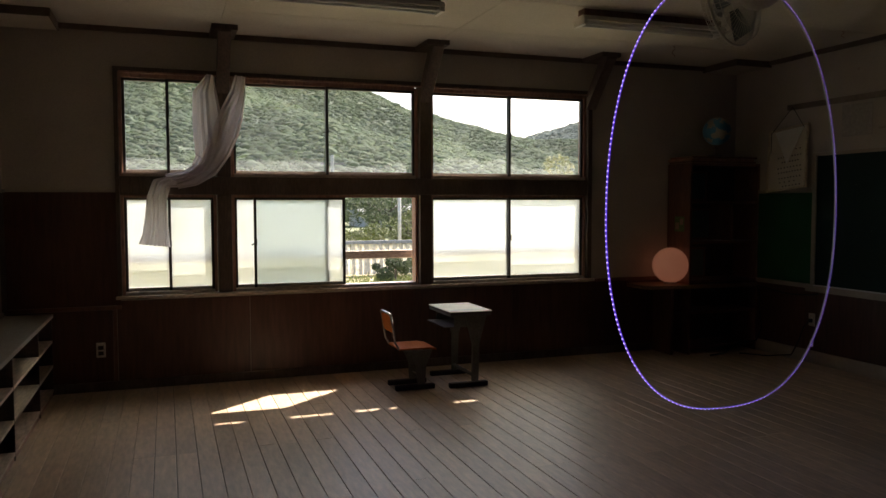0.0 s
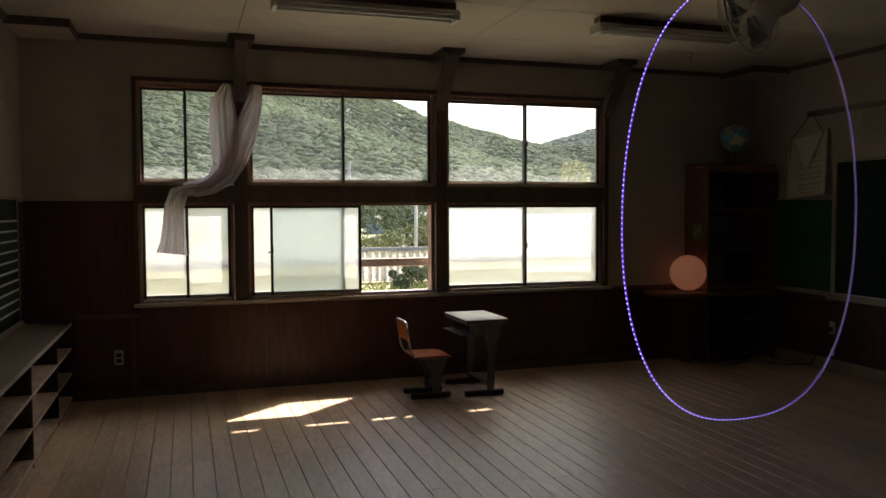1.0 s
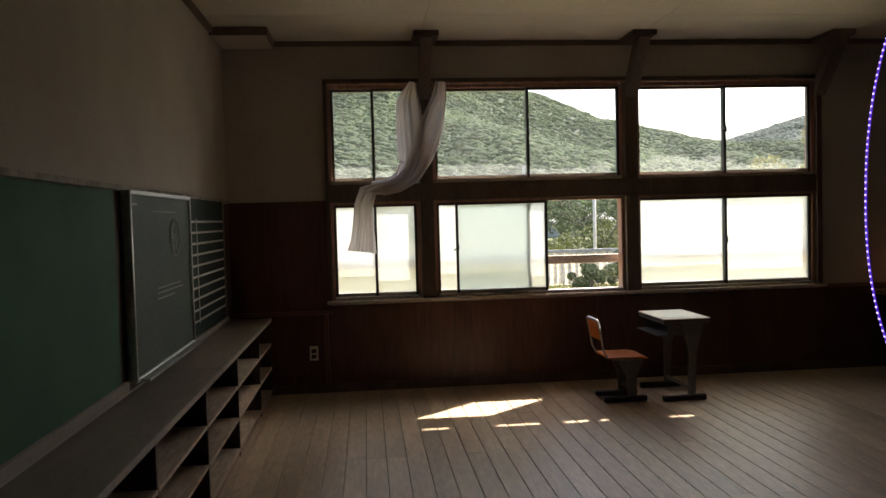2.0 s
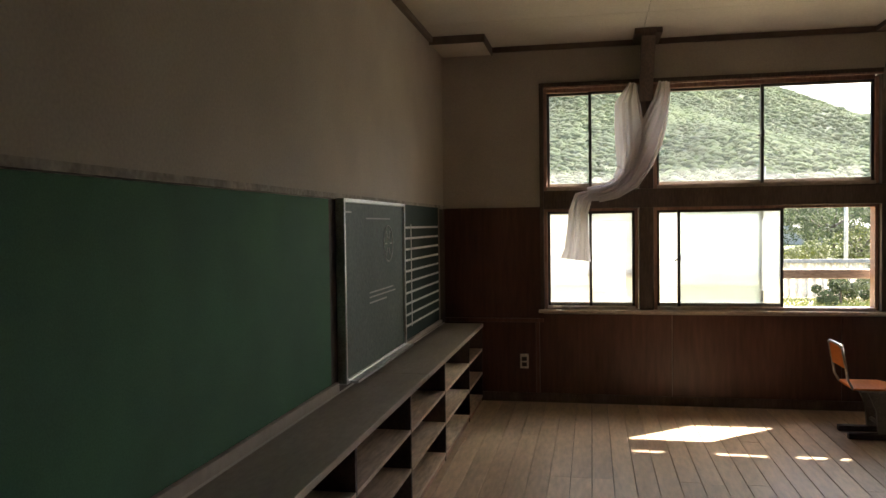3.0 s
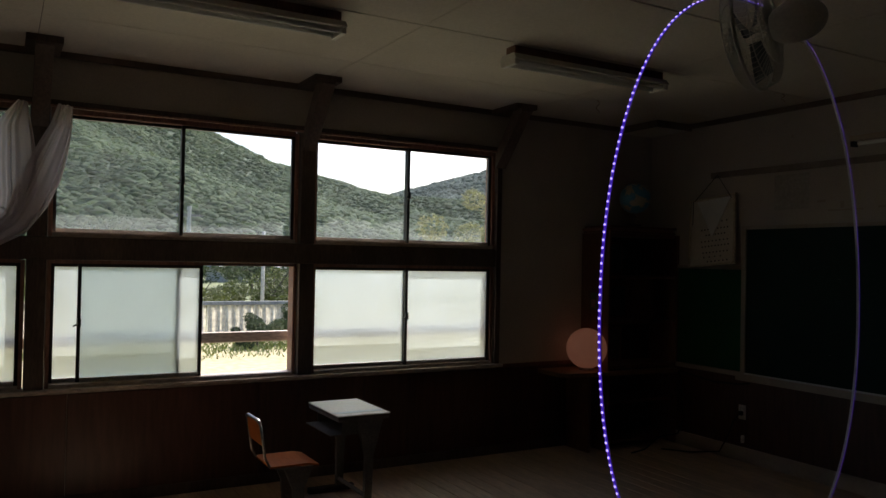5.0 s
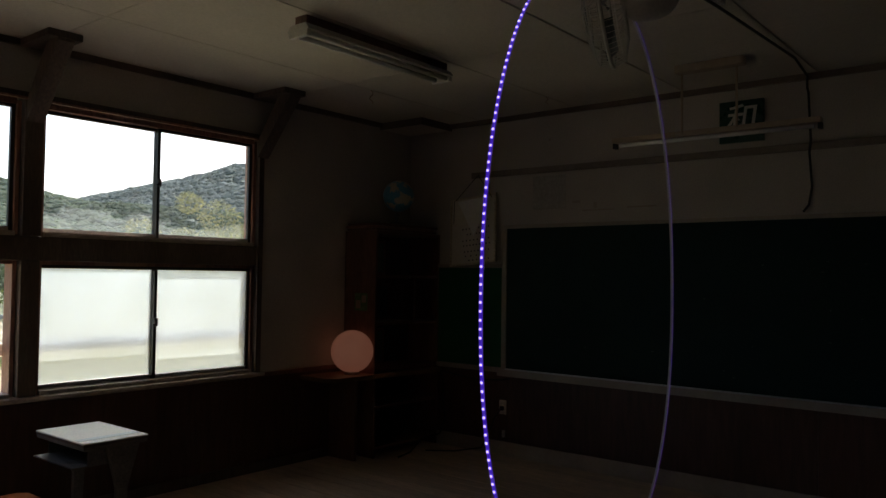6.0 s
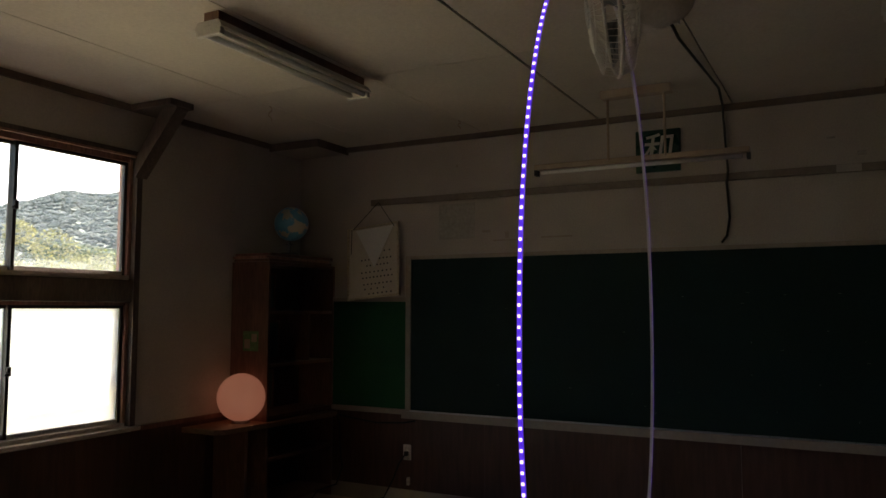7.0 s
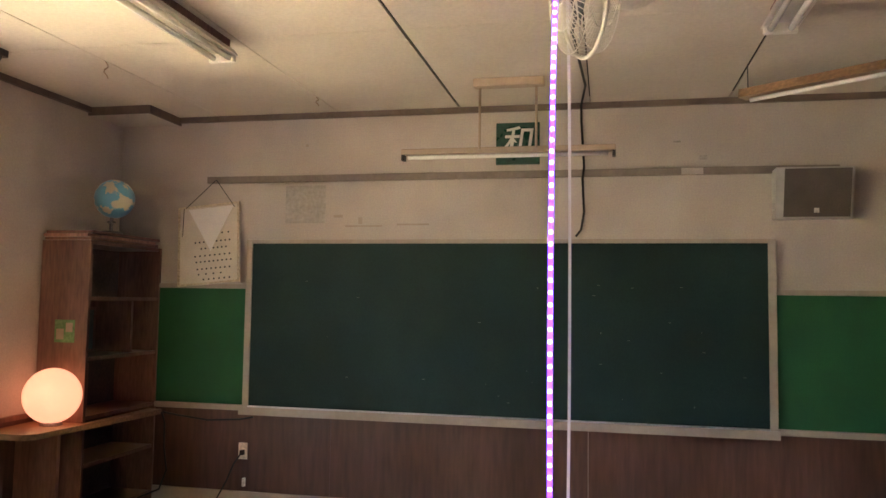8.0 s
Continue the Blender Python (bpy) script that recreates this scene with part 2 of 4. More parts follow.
for m_, amount in ((LEAF_FAR, 0.12), (LEAF_HAZE, 0.07), (LEAF, 0.35), (LEAF_HEDGE, 0.3), (LEAF_FOOT, 0.3), (LEAF_AUTUMN, 0.35)):
    ruffled(m_, amount)
GRASS = mk("grass and sand yard", (0.26, 0.22, 0.10), (0.46, 0.38, 0.22), 0.25, 0.95, 0.4, 6, fine_mix=0.35)
MEADOW = mk("rough meadow", (0.06, 0.08, 0.025), (0.14, 0.15, 0.05), 0.4, 0.95, 0.5, 5, fine_mix=0.4)
BLADE = mk("weeds", (0.14, 0.18, 0.04), (0.32, 0.32, 0.10), 0.8, 0.8, 0.1, 10)
BARK = mk("bark", (0.10, 0.08, 0.06), (0.18, 0.15, 0.12), 5, 0.9, 0.4, 25)
FENCE = mk("pale corrugated fence", (0.62, 0.58, 0.51), (0.74, 0.70, 0.62), 1.0, 0.6, 0.1, 10)
CONCRETE = mk("concrete", (0.4, 0.38, 0.34), (0.5, 0.48, 0.44), 2, 0.9, 0.2, 20)
ROOFTILE = mk("grey roof sheet", (0.2, 0.2, 0.2), (0.3, 0.3, 0.29), 2, 0.7, 0.1, 20)
HOUSEWALL = mk("pale house wall", (0.35, 0.33, 0.3), (0.42, 0.4, 0.36), 2, 0.8, 0.1, 20)


# ---- mesh helpers ----
def box(bm, x0, x1, y0, y1, z0, z1, bevel=0.0):
    m = Matrix.LocRotScale(((x0 + x1) / 2, (y0 + y1) / 2, (z0 + z1) / 2), None, (abs(x1 - x0), abs(y1 - y0), abs(z1 - z0)))
    r = bmesh.ops.create_cube(bm, size=1, matrix=m)
    if bevel:
        edges = {e for v in r["verts"] for e in v.link_edges}
        bmesh.ops.bevel(bm, geom=list(edges), offset=bevel, segments=2, affect="EDGES", profile=0.5)
    return bm


def B(*spans, bevel=0.0):
    """One bmesh of one or more boxes, each x0, x1, y0, y1, z0, z1."""
    bm = bmesh.new()
    for s in spans:
        box(bm, *s, bevel=bevel)
    return bm


def rod(bm, a, b, r, r2=None, seg=10):
    """A round bar from a to b."""
    a, b = Vector(a), Vector(b)
    q = (b - a).to_track_quat("Z", "Y").to_matrix().to_4x4()
    bmesh.ops.create_cone(bm, cap_ends=True, segments=seg, radius1=r, radius2=r if r2 is None else r2, depth=(b - a).length,
                          matrix=Matrix.Translation((a + b) / 2) @ q)
    return bm


def R(a, b, r, r2=None, seg=10):
    return rod(bmesh.new(), a, b, r, r2, seg)


def sweep(bm, pts, r, seg=8, closed=False, flat=1.0):
    """A tube along points."""
    pts = [Vector(p) for p in pts]
    n, rings = len(pts), []
    up = Vector((0.13, 0.21, 0.97))
    for i, p in enumerate(pts):
        d = (pts[(i + 1) % n] - pts[i - 1]) if closed else (pts[min(i + 1, n - 1)] - pts[max(i - 1, 0)])
        d.normalize()
        u = d.cross(up)
        if u.length < 1e-3:
            u = d.cross(Vector((1, 0, 0)))
        u.normalize()
        v = d.cross(u)
        rings.append([bm.verts.new(p + r * (cos(2 * pi * k / seg) * u + flat * sin(2 * pi * k / seg) * v)) for k in range(seg)])
    for i in range(n if closed else n - 1):
        a, b = rings[i], rings[(i + 1) % n]
        for k in range(seg):
            bm.faces.new((a[k], a[(k + 1) % seg], b[(k + 1) % seg], b[k]))
    if not closed:
        bm.faces.new(rings[0][::-1])
        bm.faces.new(rings[-1])
    return bm


def prism(pts, axis, lo, hi):
    """A slab with the outline pts, drawn in the two other axes, from lo to hi along axis."""
    bm = bmesh.new()

    def at(p, w):
        return {"x": (w, p[0], p[1]), "y": (p[0], w, p[1]), "z": (p[0], p[1], w)}[axis]
    a = [bm.verts.new(at(p, lo)) for p in pts]
    b = [bm.verts.new(at(p, hi)) for p in pts]
    bm.faces.new(a)
    bm.faces.new(b[::-1])
    for i in range(len(pts)):
        j = (i + 1) % len(pts)
        bm.faces.new((a[i], b[i], b[j], a[j]))
    bmesh.ops.recalc_face_normals(bm, faces=bm.faces)
    return bm


def ball(bm, c, r, seg=24, rings=14, sz=1.0):
    bmesh.ops.create_uvsphere(bm, u_segments=seg, v_segments=rings, radius=r,
                              matrix=Matrix.Translation(c) @ Matrix.Diagonal((1, 1, sz, 1)))
    return bm


def mesh(name, bm, material, smooth=False):
    me = bpy.data.meshes.new(name)
    bm.to_mesh(me)
    bm.free()
    me.materials.append(material)
    if smooth:
        for f in me.polygons:
            f.use_smooth = True
    return me


def thing(name, base, label, category, group="", kind=""):
    ob = new(name)
    ob.location = base
    ob.empty_display_size = 0.1
    return tagged(ob, label, category, group, kind)


def root(ob):
    while ob.parent:
        ob = ob.parent
    return ob


def part(name, bm, material, parent, label="", smooth=False):
    """Links a bmesh, drawn in world places, as one mesh under a thing or a part."""
    bmesh.ops.translate(bm, verts=bm.verts, vec=-Vector(root(parent).location))
    ob = new(name, mesh(name, bm, material, smooth))
    ob.parent = parent
    return tagged(ob, label)


def single(name, bm, material, label, category, group="", kind="", base=None, smooth=False):
    """A thing of one mesh."""
    base = Vector(base) if base else Vector((0, 0, 0))
    bmesh.ops.translate(bm, verts=bm.verts, vec=-base)
    ob = new(name, mesh(name, bm, material, smooth))
    ob.location = base
    return tagged(ob, label, category, group, kind)


# ---- the room's plan ----
W, E, N, S = 0.11, 7.0, -0.07, -7.7
TOP = 2.91
ROOM = TOP + 0.05
SILLZ, LOWTOP, UPBOT, HEAD = 0.79, 1.56, 1.762, 2.526
BAYS = ((0.99, 1.652), (1.86, 3.424), (3.631, 5.165))

single("wall_north", B((W - 0.15, 0.94, N, 0.05, 0, ROOM), (5.24, E + 0.15, N, 0.05, 0, ROOM), (0.94, 5.24, N, 0.05, 0, 0.735),
                       (0.94, 5.24, N, 0.05, 2.585, ROOM)), PLASTER, "greyed plaster wall round the windows", "wall", kind="structure")
single("wall_west", B((W - 0.15, W, S - 0.15, N, 0, ROOM)), PLASTER, "stained grey plaster wall above the pinboard", "wall", kind="structure")
single("wall_east", B((E, E + 0.15, S - 0.15, N, 0, ROOM)), PLASTER, "beige plaster wall behind the blackboard", "wall", kind="structure")
# south wall is never in view; its dark colour is there to soak up bounce
single("wall_south", B((W, E, S - 0.15, S, 0, ROOM)), BROWN, "unseen plain boarded wall, dark brown to cut bounce light", "wall", kind="structure")
floor = single("floor", B((W - 0.15, E + 0.15, S - 0.15, 0.05, -0.12, -0.022)), FLOOR_GAP, "worn bare floor of long grey boards", "floor", kind="structure")

# ceiling: boards with open joints under a dark backing
bm = bmesh.new()
ys = [N, -0.905, -1.855, -2.765, -3.68, -4.59, -5.5, -6.41, -7.32, S]
xs = [W, 1.72, 3.54, 5.36, E]
gaps = [0.0, 0.003, 0.004, 0.009, 0.004, 0.009, 0.004, 0.008, 0.004, 0.0]
for i in range(len(ys) - 1):
    for j in range(len(xs) - 1):
        box(bm, xs[j] + 0.002, xs[j + 1] - 0.002, ys[i + 1] + gaps[i + 1], ys[i] - gaps[i], TOP, TOP + 0.012)
single("ceiling", bm, CEIL, "cream ceiling boards with dark open joints", "ceiling", kind="structure")
single("ceiling_backing", B((W - 0.15, E + 0.15, S - 0.15, 0.05, TOP + 0.05, TOP + 0.1)), FLOOR_GAP, "dark boarding above the ceiling joints", "ceiling", kind="structure")
for nm, sp in (("north", (W, E, N - 0.03, N, TOP - 0.04, TOP)), ("east", (E - 0.03, E, S, N - 0.03, TOP - 0.04, TOP)),
               ("west", (W, W + 0.03, S, N - 0.03, TOP - 0.04, TOP)), ("south", (W + 0.03, E - 0.03, S, S + 0.03, TOP - 0.04, TOP))):
    single("trim_" + nm, B(sp), CORNICE, "dark brown wooden trim along the ceiling edge", "trim", kind="structure")
for x0, x1 in ((W, 0.54), (6.57, E)):
    t = thing("ceiling_corner_plate", ((x0 + x1) / 2, -0.3, 2.86), "square cream board with brown edging in the ceiling corner", "ceiling plate", "corner plates", "structure")
    part("board", B((x0 + 0.012, x1 - 0.012, -0.56, N, 2.855, TOP)), CEIL, t)
    for s in ((x0, x1, -0.572, -0.56, 2.85, TOP), ((x1 - 0.012, x1, -0.56, N, 2.85, TOP) if x0 < 1 else (x0, x0 + 0.012, -0.56, N, 2.85, TOP))):
        part("edging", B(s), CORNICE, t)

# brown plywood and battens on the lower walls
w = thing("wainscot_north", (3, N, 0), "dark brown plywood panelling below the windows", "panelling", kind="structure")
for x0, x1, z1 in ((W, 0.872, 0.655), (0.905, 1.95, 0.725), (1.953, 3.2, 0.725), (3.203, 4.4, 0.725), (4.403, 5.9, 0.725), (5.903, E - 0.012, 0.725)):
    part("panel", B((x0, x1, N - 0.012, N, 0.075, z1)), WAINSCOT, w)
part("upper_panel", B((W, 0.935, N - 0.012, N, 0.69, 1.60)), WAINSCOT, w)
part("rail", B((W, 0.94, N - 0.022, N, 0.658, 0.688)), BROWN, w)
part("batten", B((0.874, 0.903, N - 0.022, N, 0.075, 0.656)), BROWN, w)
part("top_rail", B((5.24, E, N - 0.022, N, 0.727, 0.757)), BROWN, w)
w = thing("wainscot_east", (E, -3, 0), "brown plywood panelling below the blackboard", "panelling", kind="structure")
for y0, y1 in ((-1.85, -0.085), (-3.67, -1.853), (-5.49, -3.673), (S, -5.493)):
    part("panel", B((E - 0.012, E, y0, y1, 0.12, 0.70)), WAINSCOT, w)
w = thing("wainscot_south", (3, S, 0), "brown plywood panelling on the rear wall", "panelling", kind="structure")
part("panel", B((W, E, S, S + 0.012, 0.1, 0.9)), WAINSCOT, w)
single("baseboard_north", B((W, E, N - 0.02, N, 0, 0.072)), DARKWOOD, "dark dusty wooden baseboard under the windows", "baseboard", kind="structure")
single("baseboard_east", B((E - 0.02, E, S, N - 0.02, 0, 0.118)), TRIM, "scuffed pale baseboard under the blackboard wall", "baseboard", kind="structure")


# ---- windows ----
def sash(parent, x0, x1, z0, z1, y, glass, latch):
    s = part("sash", B((x0, x0 + 0.022, y - 0.014, y + 0.014, z0, z1), (x1 - 0.022, x1, y - 0.014, y + 0.014, z0, z1),
                       (x0 + 0.022, x1 - 0.022, y - 0.014, y + 0.014, z1 - 0.02, z1)),
             STILE, parent)
    # daylight caught by the grey rail is put into its paler colour
    part("bottom_rail", B((x0 + 0.022, x1 - 0.022, y - 0.016, y + 0.014, z0, z0 + 0.026)), SASH, s, "pale grey bottom rail, lightened for the daylight on it")
    g = part("pane", B((x0 + 0.02, x1 - 0.02, y - 0.002, y + 0.002, z0 + 0.024, z1 - 0.018)), glass, s)
    if glass is CLEAR:
        g.visible_shadow = False
    if latch:
        b = B((latch - 0.012, latch + 0.012, y - 0.034, y - 0.014, (z0 + z1) / 2 - 0.025, (z0 + z1) / 2 + 0.03), bevel=0.004)
        rod(b, (latch, y - 0.03, (z0 + z1) / 2), (latch - 0.035, y - 0.04, (z0 + z1) / 2 - 0.02), 0.006)
        part("latch", b, STILE, s, "small dark crescent latch")


for k, (x0, x1) in enumerate(BAYS):
    t = thing("window_%d" % (k + 1), ((x0 + x1) / 2, 0, SILLZ), ("narrow" if k == 0 else "wide") + " wooden window, clear sliding panes above, frosted ones below", "window", "window bays", "structure")
    mid = (x0 + x1) / 2
    a, b = x0 - 0.03, x1 + 0.03
    for za, zb in ((SILLZ, LOWTOP), (UPBOT, HEAD)):
        part("jamb", B((a - 0.012, a + 0.012, -0.055, 0.05, za - 0.028, zb + 0.04 if zb > 2 else zb + 0.022)), REDWOOD, t)
        part("jamb", B((b - 0.012, b + 0.012, -0.055, 0.05, za - 0.02, zb + 0.02)), REDWOOD, t)
        part("head_rail", B((a + 0.012, b - 0.012, -0.05, 0.05, zb, zb + (0.022 if zb < 2 else 0.042))), REDWOOD, t)
        part("sill_track", B((a + 0.012, b - 0.012, -0.075, 0.05, za - 0.03, za - 0.002)), SILL, t, "worn pale sliding track")
    sash(t, a + 0.012, mid + 0.012, UPBOT, HEAD, 0.016, CLEAR, 0)
    sash(t, mid - 0.012, b - 0.012, UPBOT, HEAD, -0.016, CLEAR, mid)
    if k == 1:
        sash(t, a + 0.012, 2.655, SILLZ, LOWTOP, 0.016, FROST, 0)
        sash(t, 2.0, 2.795, SILLZ, LOWTOP, -0.016, FROST, 2.012)
    else:
        sash(t, a + 0.012, mid + 0.012, SILLZ, LOWTOP, 0.016, FROST, 0)
        sash(t, mid - 0.012, b - 0.012, SILLZ, LOWTOP, -0.016, FROST, mid)

tw = thing("window_timber", (3.1, -0.07, 0.735), "dark weathered posts and beam between the windows", "window frame", kind="structure")
part("transom_beam", B((0.946, 5.209, -0.085, 0.05, 1.583, 1.731), bevel=0.006), DARKWOOD, tw)
for x0, x1 in ((1.70, 1.812), (3.472, 3.583)):
    for z0, z1 in ((0.765, 1.583), (1.732, 2.565)):
        part("post", B((x0, x1, -0.10, 0.05, z0, z1), bevel=0.006), DARKWOOD, tw)
for x0, x1 in ((0.915, 0.945), (5.21, 5.255)):
    part("casing", B((x0, x1, -0.095, 0.05, 0.765, 2.585)), DARKWOOD, tw)
part("head_casing", B((0.915, 5.255, -0.095, 0.05, 2.567, 2.60)), DARKWOOD, tw)
part("curtain_rail", B((0.96, 5.2, -0.115, -0.095, 2.552, 2.566)), REDWOOD, tw)
part("stool", B((0.90, 5.28, -0.125, 0.05, 0.737, 0.763), bevel=0.005), SILL, tw, "worn pale window stool")

for i, x in enumerate((1.756, 3.528, 5.235)):
    t = thing("knee_brace", (x, N, 2.4), "dark timber knee brace from window post to ceiling", "brace", "knee braces", "structure")
    part("plate", B((x - 0.10, x + 0.10, -0.47, -0.08, 2.868, TOP), bevel=0.004), DARKWOOD, t)
    part("strut", prism([(-0.10, 2.42), (-0.10, 2.56), (-0.34, 2.866), (-0.47, 2.866), (-0.47, 2.85)], "x", x - 0.05, x + 0.05), DARKWOOD, t)

# outdoor guard rail in front of the windows
g = thing("guard_rail", (3.1, 0.13, 0.95), "pale painted guard rail outside the windows", "rail", kind="structure")
part("bar", B((0.7, 5.5, 0.10, 0.15, 1.0, 1.075), bevel=0.008), SILL, g)
for x in (0.75, 1.75, 3.53, 5.4):
    part("bracket", B((x - 0.02, x + 0.02, 0.05, 0.10, 1.0, 1.07)), SILL, g)

# unseen eave and outer roof edge above the windows, sized to stop high sun
ev = thing("eave", (3.5, 0.4, 2.75), "wooden eave over the windows", "eave", kind="structure")
part("soffit", B((-1.5, 9.0, 0.05, 0.70, 2.917, 2.935)), DARKWOOD, ev)
# unseen fascia boards at stepped heights, added to break the sun into floor slits
cuts = (-1.5, 4.04, 4.27, 4.55, 4.92, 5.02, 5.23, 5.26, 5.34, 5.78, 5.99, 9.0)
for k in range(len(cuts) - 1):
    part("sun_slit_board", B((cuts[k], cuts[k + 1], 0.70, 0.73, 2.898 if k % 2 else 2.85, 2.95)), DARKWOOD, ev)
part("roof_edge", B((-1.5, 9.0, -0.3, 0.73, 2.953, 2.99)), ROOFTILE, ev)
single("roof", B((W - 0.2, E + 0.2, S - 0.3, -0.3, 3.02, 3.1)), ROOFTILE, "grey roof sheet closing the building above", "roof", kind="structure")

# ---- blackboard wall ----
bb = thing("blackboard", (E, -3.0, 0.72), "large dark green chalkboard in a pale wooden frame", "blackboard")
part("board", B((E - 0.03, E, -4.816, -1.215, 0.744, 1.936)), CHALK, bb)
part("frame_side", B((E - 0.045, E, -1.215, -1.17, 0.72, 1.965), bevel=0.004), TRIM, bb)
part("frame_side", B((E - 0.045, E, -4.865, -4.816, 0.72, 1.965), bevel=0.004), TRIM, bb)
part("frame_top", B((E - 0.045, E, -4.816, -1.215, 1.936, 1.965), bevel=0.004), TRIM, bb)
part("chalk_tray", B((E - 0.10, E, -4.865, -1.17, 0.685, 0.718), (E - 0.10, E - 0.088, -4.865, -1.17, 0.718, 0.74)), TRIM, bb, "pale wooden chalk tray")
part("frame_bottom", B((E - 0.05, E, -4.816, -1.215, 0.72, 0.744)), ALU, bb, "chalk-dusted metal strip")
bm = bmesh.new()
rs = random.Random(4)
for i in range(26):
    y, z = rs.uniform(-4.7, -1.3), rs.uniform(0.8, 1.7)
    w_, h_ = rs.choice(((0.012, 0.004), (0.005, 0.012), (0.018, 0.003), (0.004, 0.004)))
    box(bm, E - 0.0325, E - 0.03, y, y + w_, z, z + h_)
part("chalk_mark", bm, FLECK, bb)["kind"] = "stuff"
for y0, y1, lab in ((-1.168, -0.44, "bright"), (S + 0.05, -4.868, "dark")):
    t = thing("green_pinboard", (E, (y0 + y1) / 2, 0.72), lab + " green felt pinboard with beige edging beside the blackboard", "pinboard", "pinboards")
    part("felt", B((E - 0.014, E, y0, y1, 0.745, 1.60)), GREEN, t)
    part("top_edging", B((E - 0.025, E, y0, y1, 1.602, 1.635), bevel=0.003), TRIM, t)
    part("bottom_edging", B((E - 0.03, E, y0, y1, 0.705, 0.743), bevel=0.003), TRIM, t)
t = thing("picture_rail", (E, -3, 2.40), "long beige wooden rail on the plaster above the blackboard", "rail")
part("rail", B((E - 0.03, E, -5.26, -0.82, 2.395, 2.445), bevel=0.004), OLDTRIM, t)
part("tape_patch", B((E - 0.033, E - 0.03, -4.42, -4.28, 2.397, 2.443)), PLASTER, t)

# glue mark and scars on the plaster
single("glue_mark", B((E - 0.003, E, -1.765, -1.452, 2.09, 2.37)), GREYMARK, "grey square glue mark on the plaster", "wall mark")
for y, z, dy, dz in ((-2.2, 2.06, 0.28, 0.012), (-2.55, 2.07, 0.24, 0.012), (-4.28, 2.62, 0.05, 0.012), (-4.45, 2.50, 0.05, 0.03), (-1.9, 2.13, 0.07, 0.02), (-1.62, 2.66, 0.02, 0.02), (-2.05, 2.08, 0.03, 0.05)):
    single("plaster_scar", B((E - 0.002, E, y, y + dy, z, z + dz)), PLASTER_EDGE if y in (-4.28, -4.45) else TRIM, "small scraped scar in the plaster wall", "wall mark", "plaster scars")

# framed class motto hanging crooked from the rail
M = Matrix.Translation((E - 0.06, -0.87, 1.93)) @ Matrix.Rotation(radians(-5.5), 4, "X") @ Matrix.Rotation(radians(7), 4, "Y")


def placed(bm, m):
    bmesh.ops.transform(bm, matrix=m, verts=bm.verts)
    return bm


t = thing("framed_notice", (E - 0.06, -0.87, 1.66), "cream paper notice in a pale frame, hung crooked on a string", "framed notice")
hw, hh = 0.235, 0.29
part("backing", placed(B((-0.002, 0.008, -hw, hw, -hh, hh)), M), PAPER, t)
for sp in ((-0.012, 0.01, -hw - 0.015, -hw, -hh - 0.015, hh + 0.015), (-0.012, 0.01, hw, hw + 0.015, -hh - 0.015, hh + 0.015),
           (-0.012, 0.01, -hw, hw, hh, hh + 0.015), (-0.012, 0.01, -hw, hw, -hh - 0.015, -hh)):
    part("frame", placed(B(sp), M), GOLD, t)
bm = bmesh.new()
v = [bm.verts.new(p) for p in ((-0.006, hw - 0.07, hh - 0.01), (-0.006, -hw + 0.03, hh - 0.01), (-0.03, -0.03, -0.06))]
v2 = [bm.verts.new(p) for p in ((-0.009, hw - 0.07, hh - 0.01), (-0.009, -hw + 0.03, hh - 0.01), (-0.034, -0.03, -0.06))]
bm.faces.new(v)
bm.faces.new(v2[::-1])
for i in range(3):
    bm.faces.new((v[i], v2[i], v2[(i + 1) % 3], v[(i + 1) % 3]))
part("curled_sheet", placed(bm, M), PAPER_SUN_WHITE, t, "white sheet curled down from the top")
for row, (z, y0, y1, n) in enumerate(((0.02, -0.17, 0.11, 9), (-0.03, -0.14, 0.06, 7), (-0.085, -0.17, 0.11, 8), (-0.13, -0.18, 0.1, 9), (-0.185, -0.17, 0.09, 8), (-0.225, -0.1, 0.08, 4), (-0.265, -0.17, 0.04, 6), (0.08, -0.16, -0.06, 3))):
    bm = bmesh.new()
    for k in range(n):
        y = y1 - (y1 - y0) * k / (n - 1)
        box(bm, -0.0045, -0.002, y - 0.006, y + 0.006, z - 0.007, z + 0.005)
    part("line_of_writing", placed(bm, M), INK, t)["kind"] = "stuff"
bm = bmesh.new()
for a in ((E - 0.045, -0.66, 2.20), (E - 0.045, -1.06, 2.215)):
    rod(bm, a, (E - 0.035, -0.90, 2.42), 0.003, seg=6)
rod(bm, (E - 0.05, -0.65, 2.2), (E - 0.05, -0.64, 1.78), 0.003, seg=6)
part("string", bm, BLACK, t)

# sign with one written character
t = thing("character_sign", (E, -3.18, 2.49), "dark green square sign with one white brushed character", "sign")
part("board", B((E - 0.03, E, -3.335, -3.03, 2.49, 2.785), bevel=0.004), SIGNGREEN, t)
fc = bpy.data.curves.new("character", "FONT")
fc.body, fc.size, fc.align_x, fc.align_y, fc.extrude = "\u548c", 0.22, "CENTER", "CENTER", 0.002
fc.shear, fc.offset = 0.14, 0.002
fo = new("character", fc)
fo.data.materials.append(WHITE)
fo.parent = t
fo.matrix_local = Matrix.Translation((-0.033, 0.0, 0.15)) @ Matrix(((0, 0, -1, 0), (-1, 0, 0, 0), (0, 1, 0, 0), (0, 0, 0, 1)))
tagged(fo, "white brushed character")

# loudspeaker box
t = thing("wall_speaker", (E, -5.08, 2.09), "grey loudspeaker box with a brown cloth front", "speaker")
part("case", prism([(E, 2.09), (E, 2.41), (E - 0.16, 2.41), (E - 0.09, 2.09)], "y", -5.31, -4.85), SPKBOX, t)
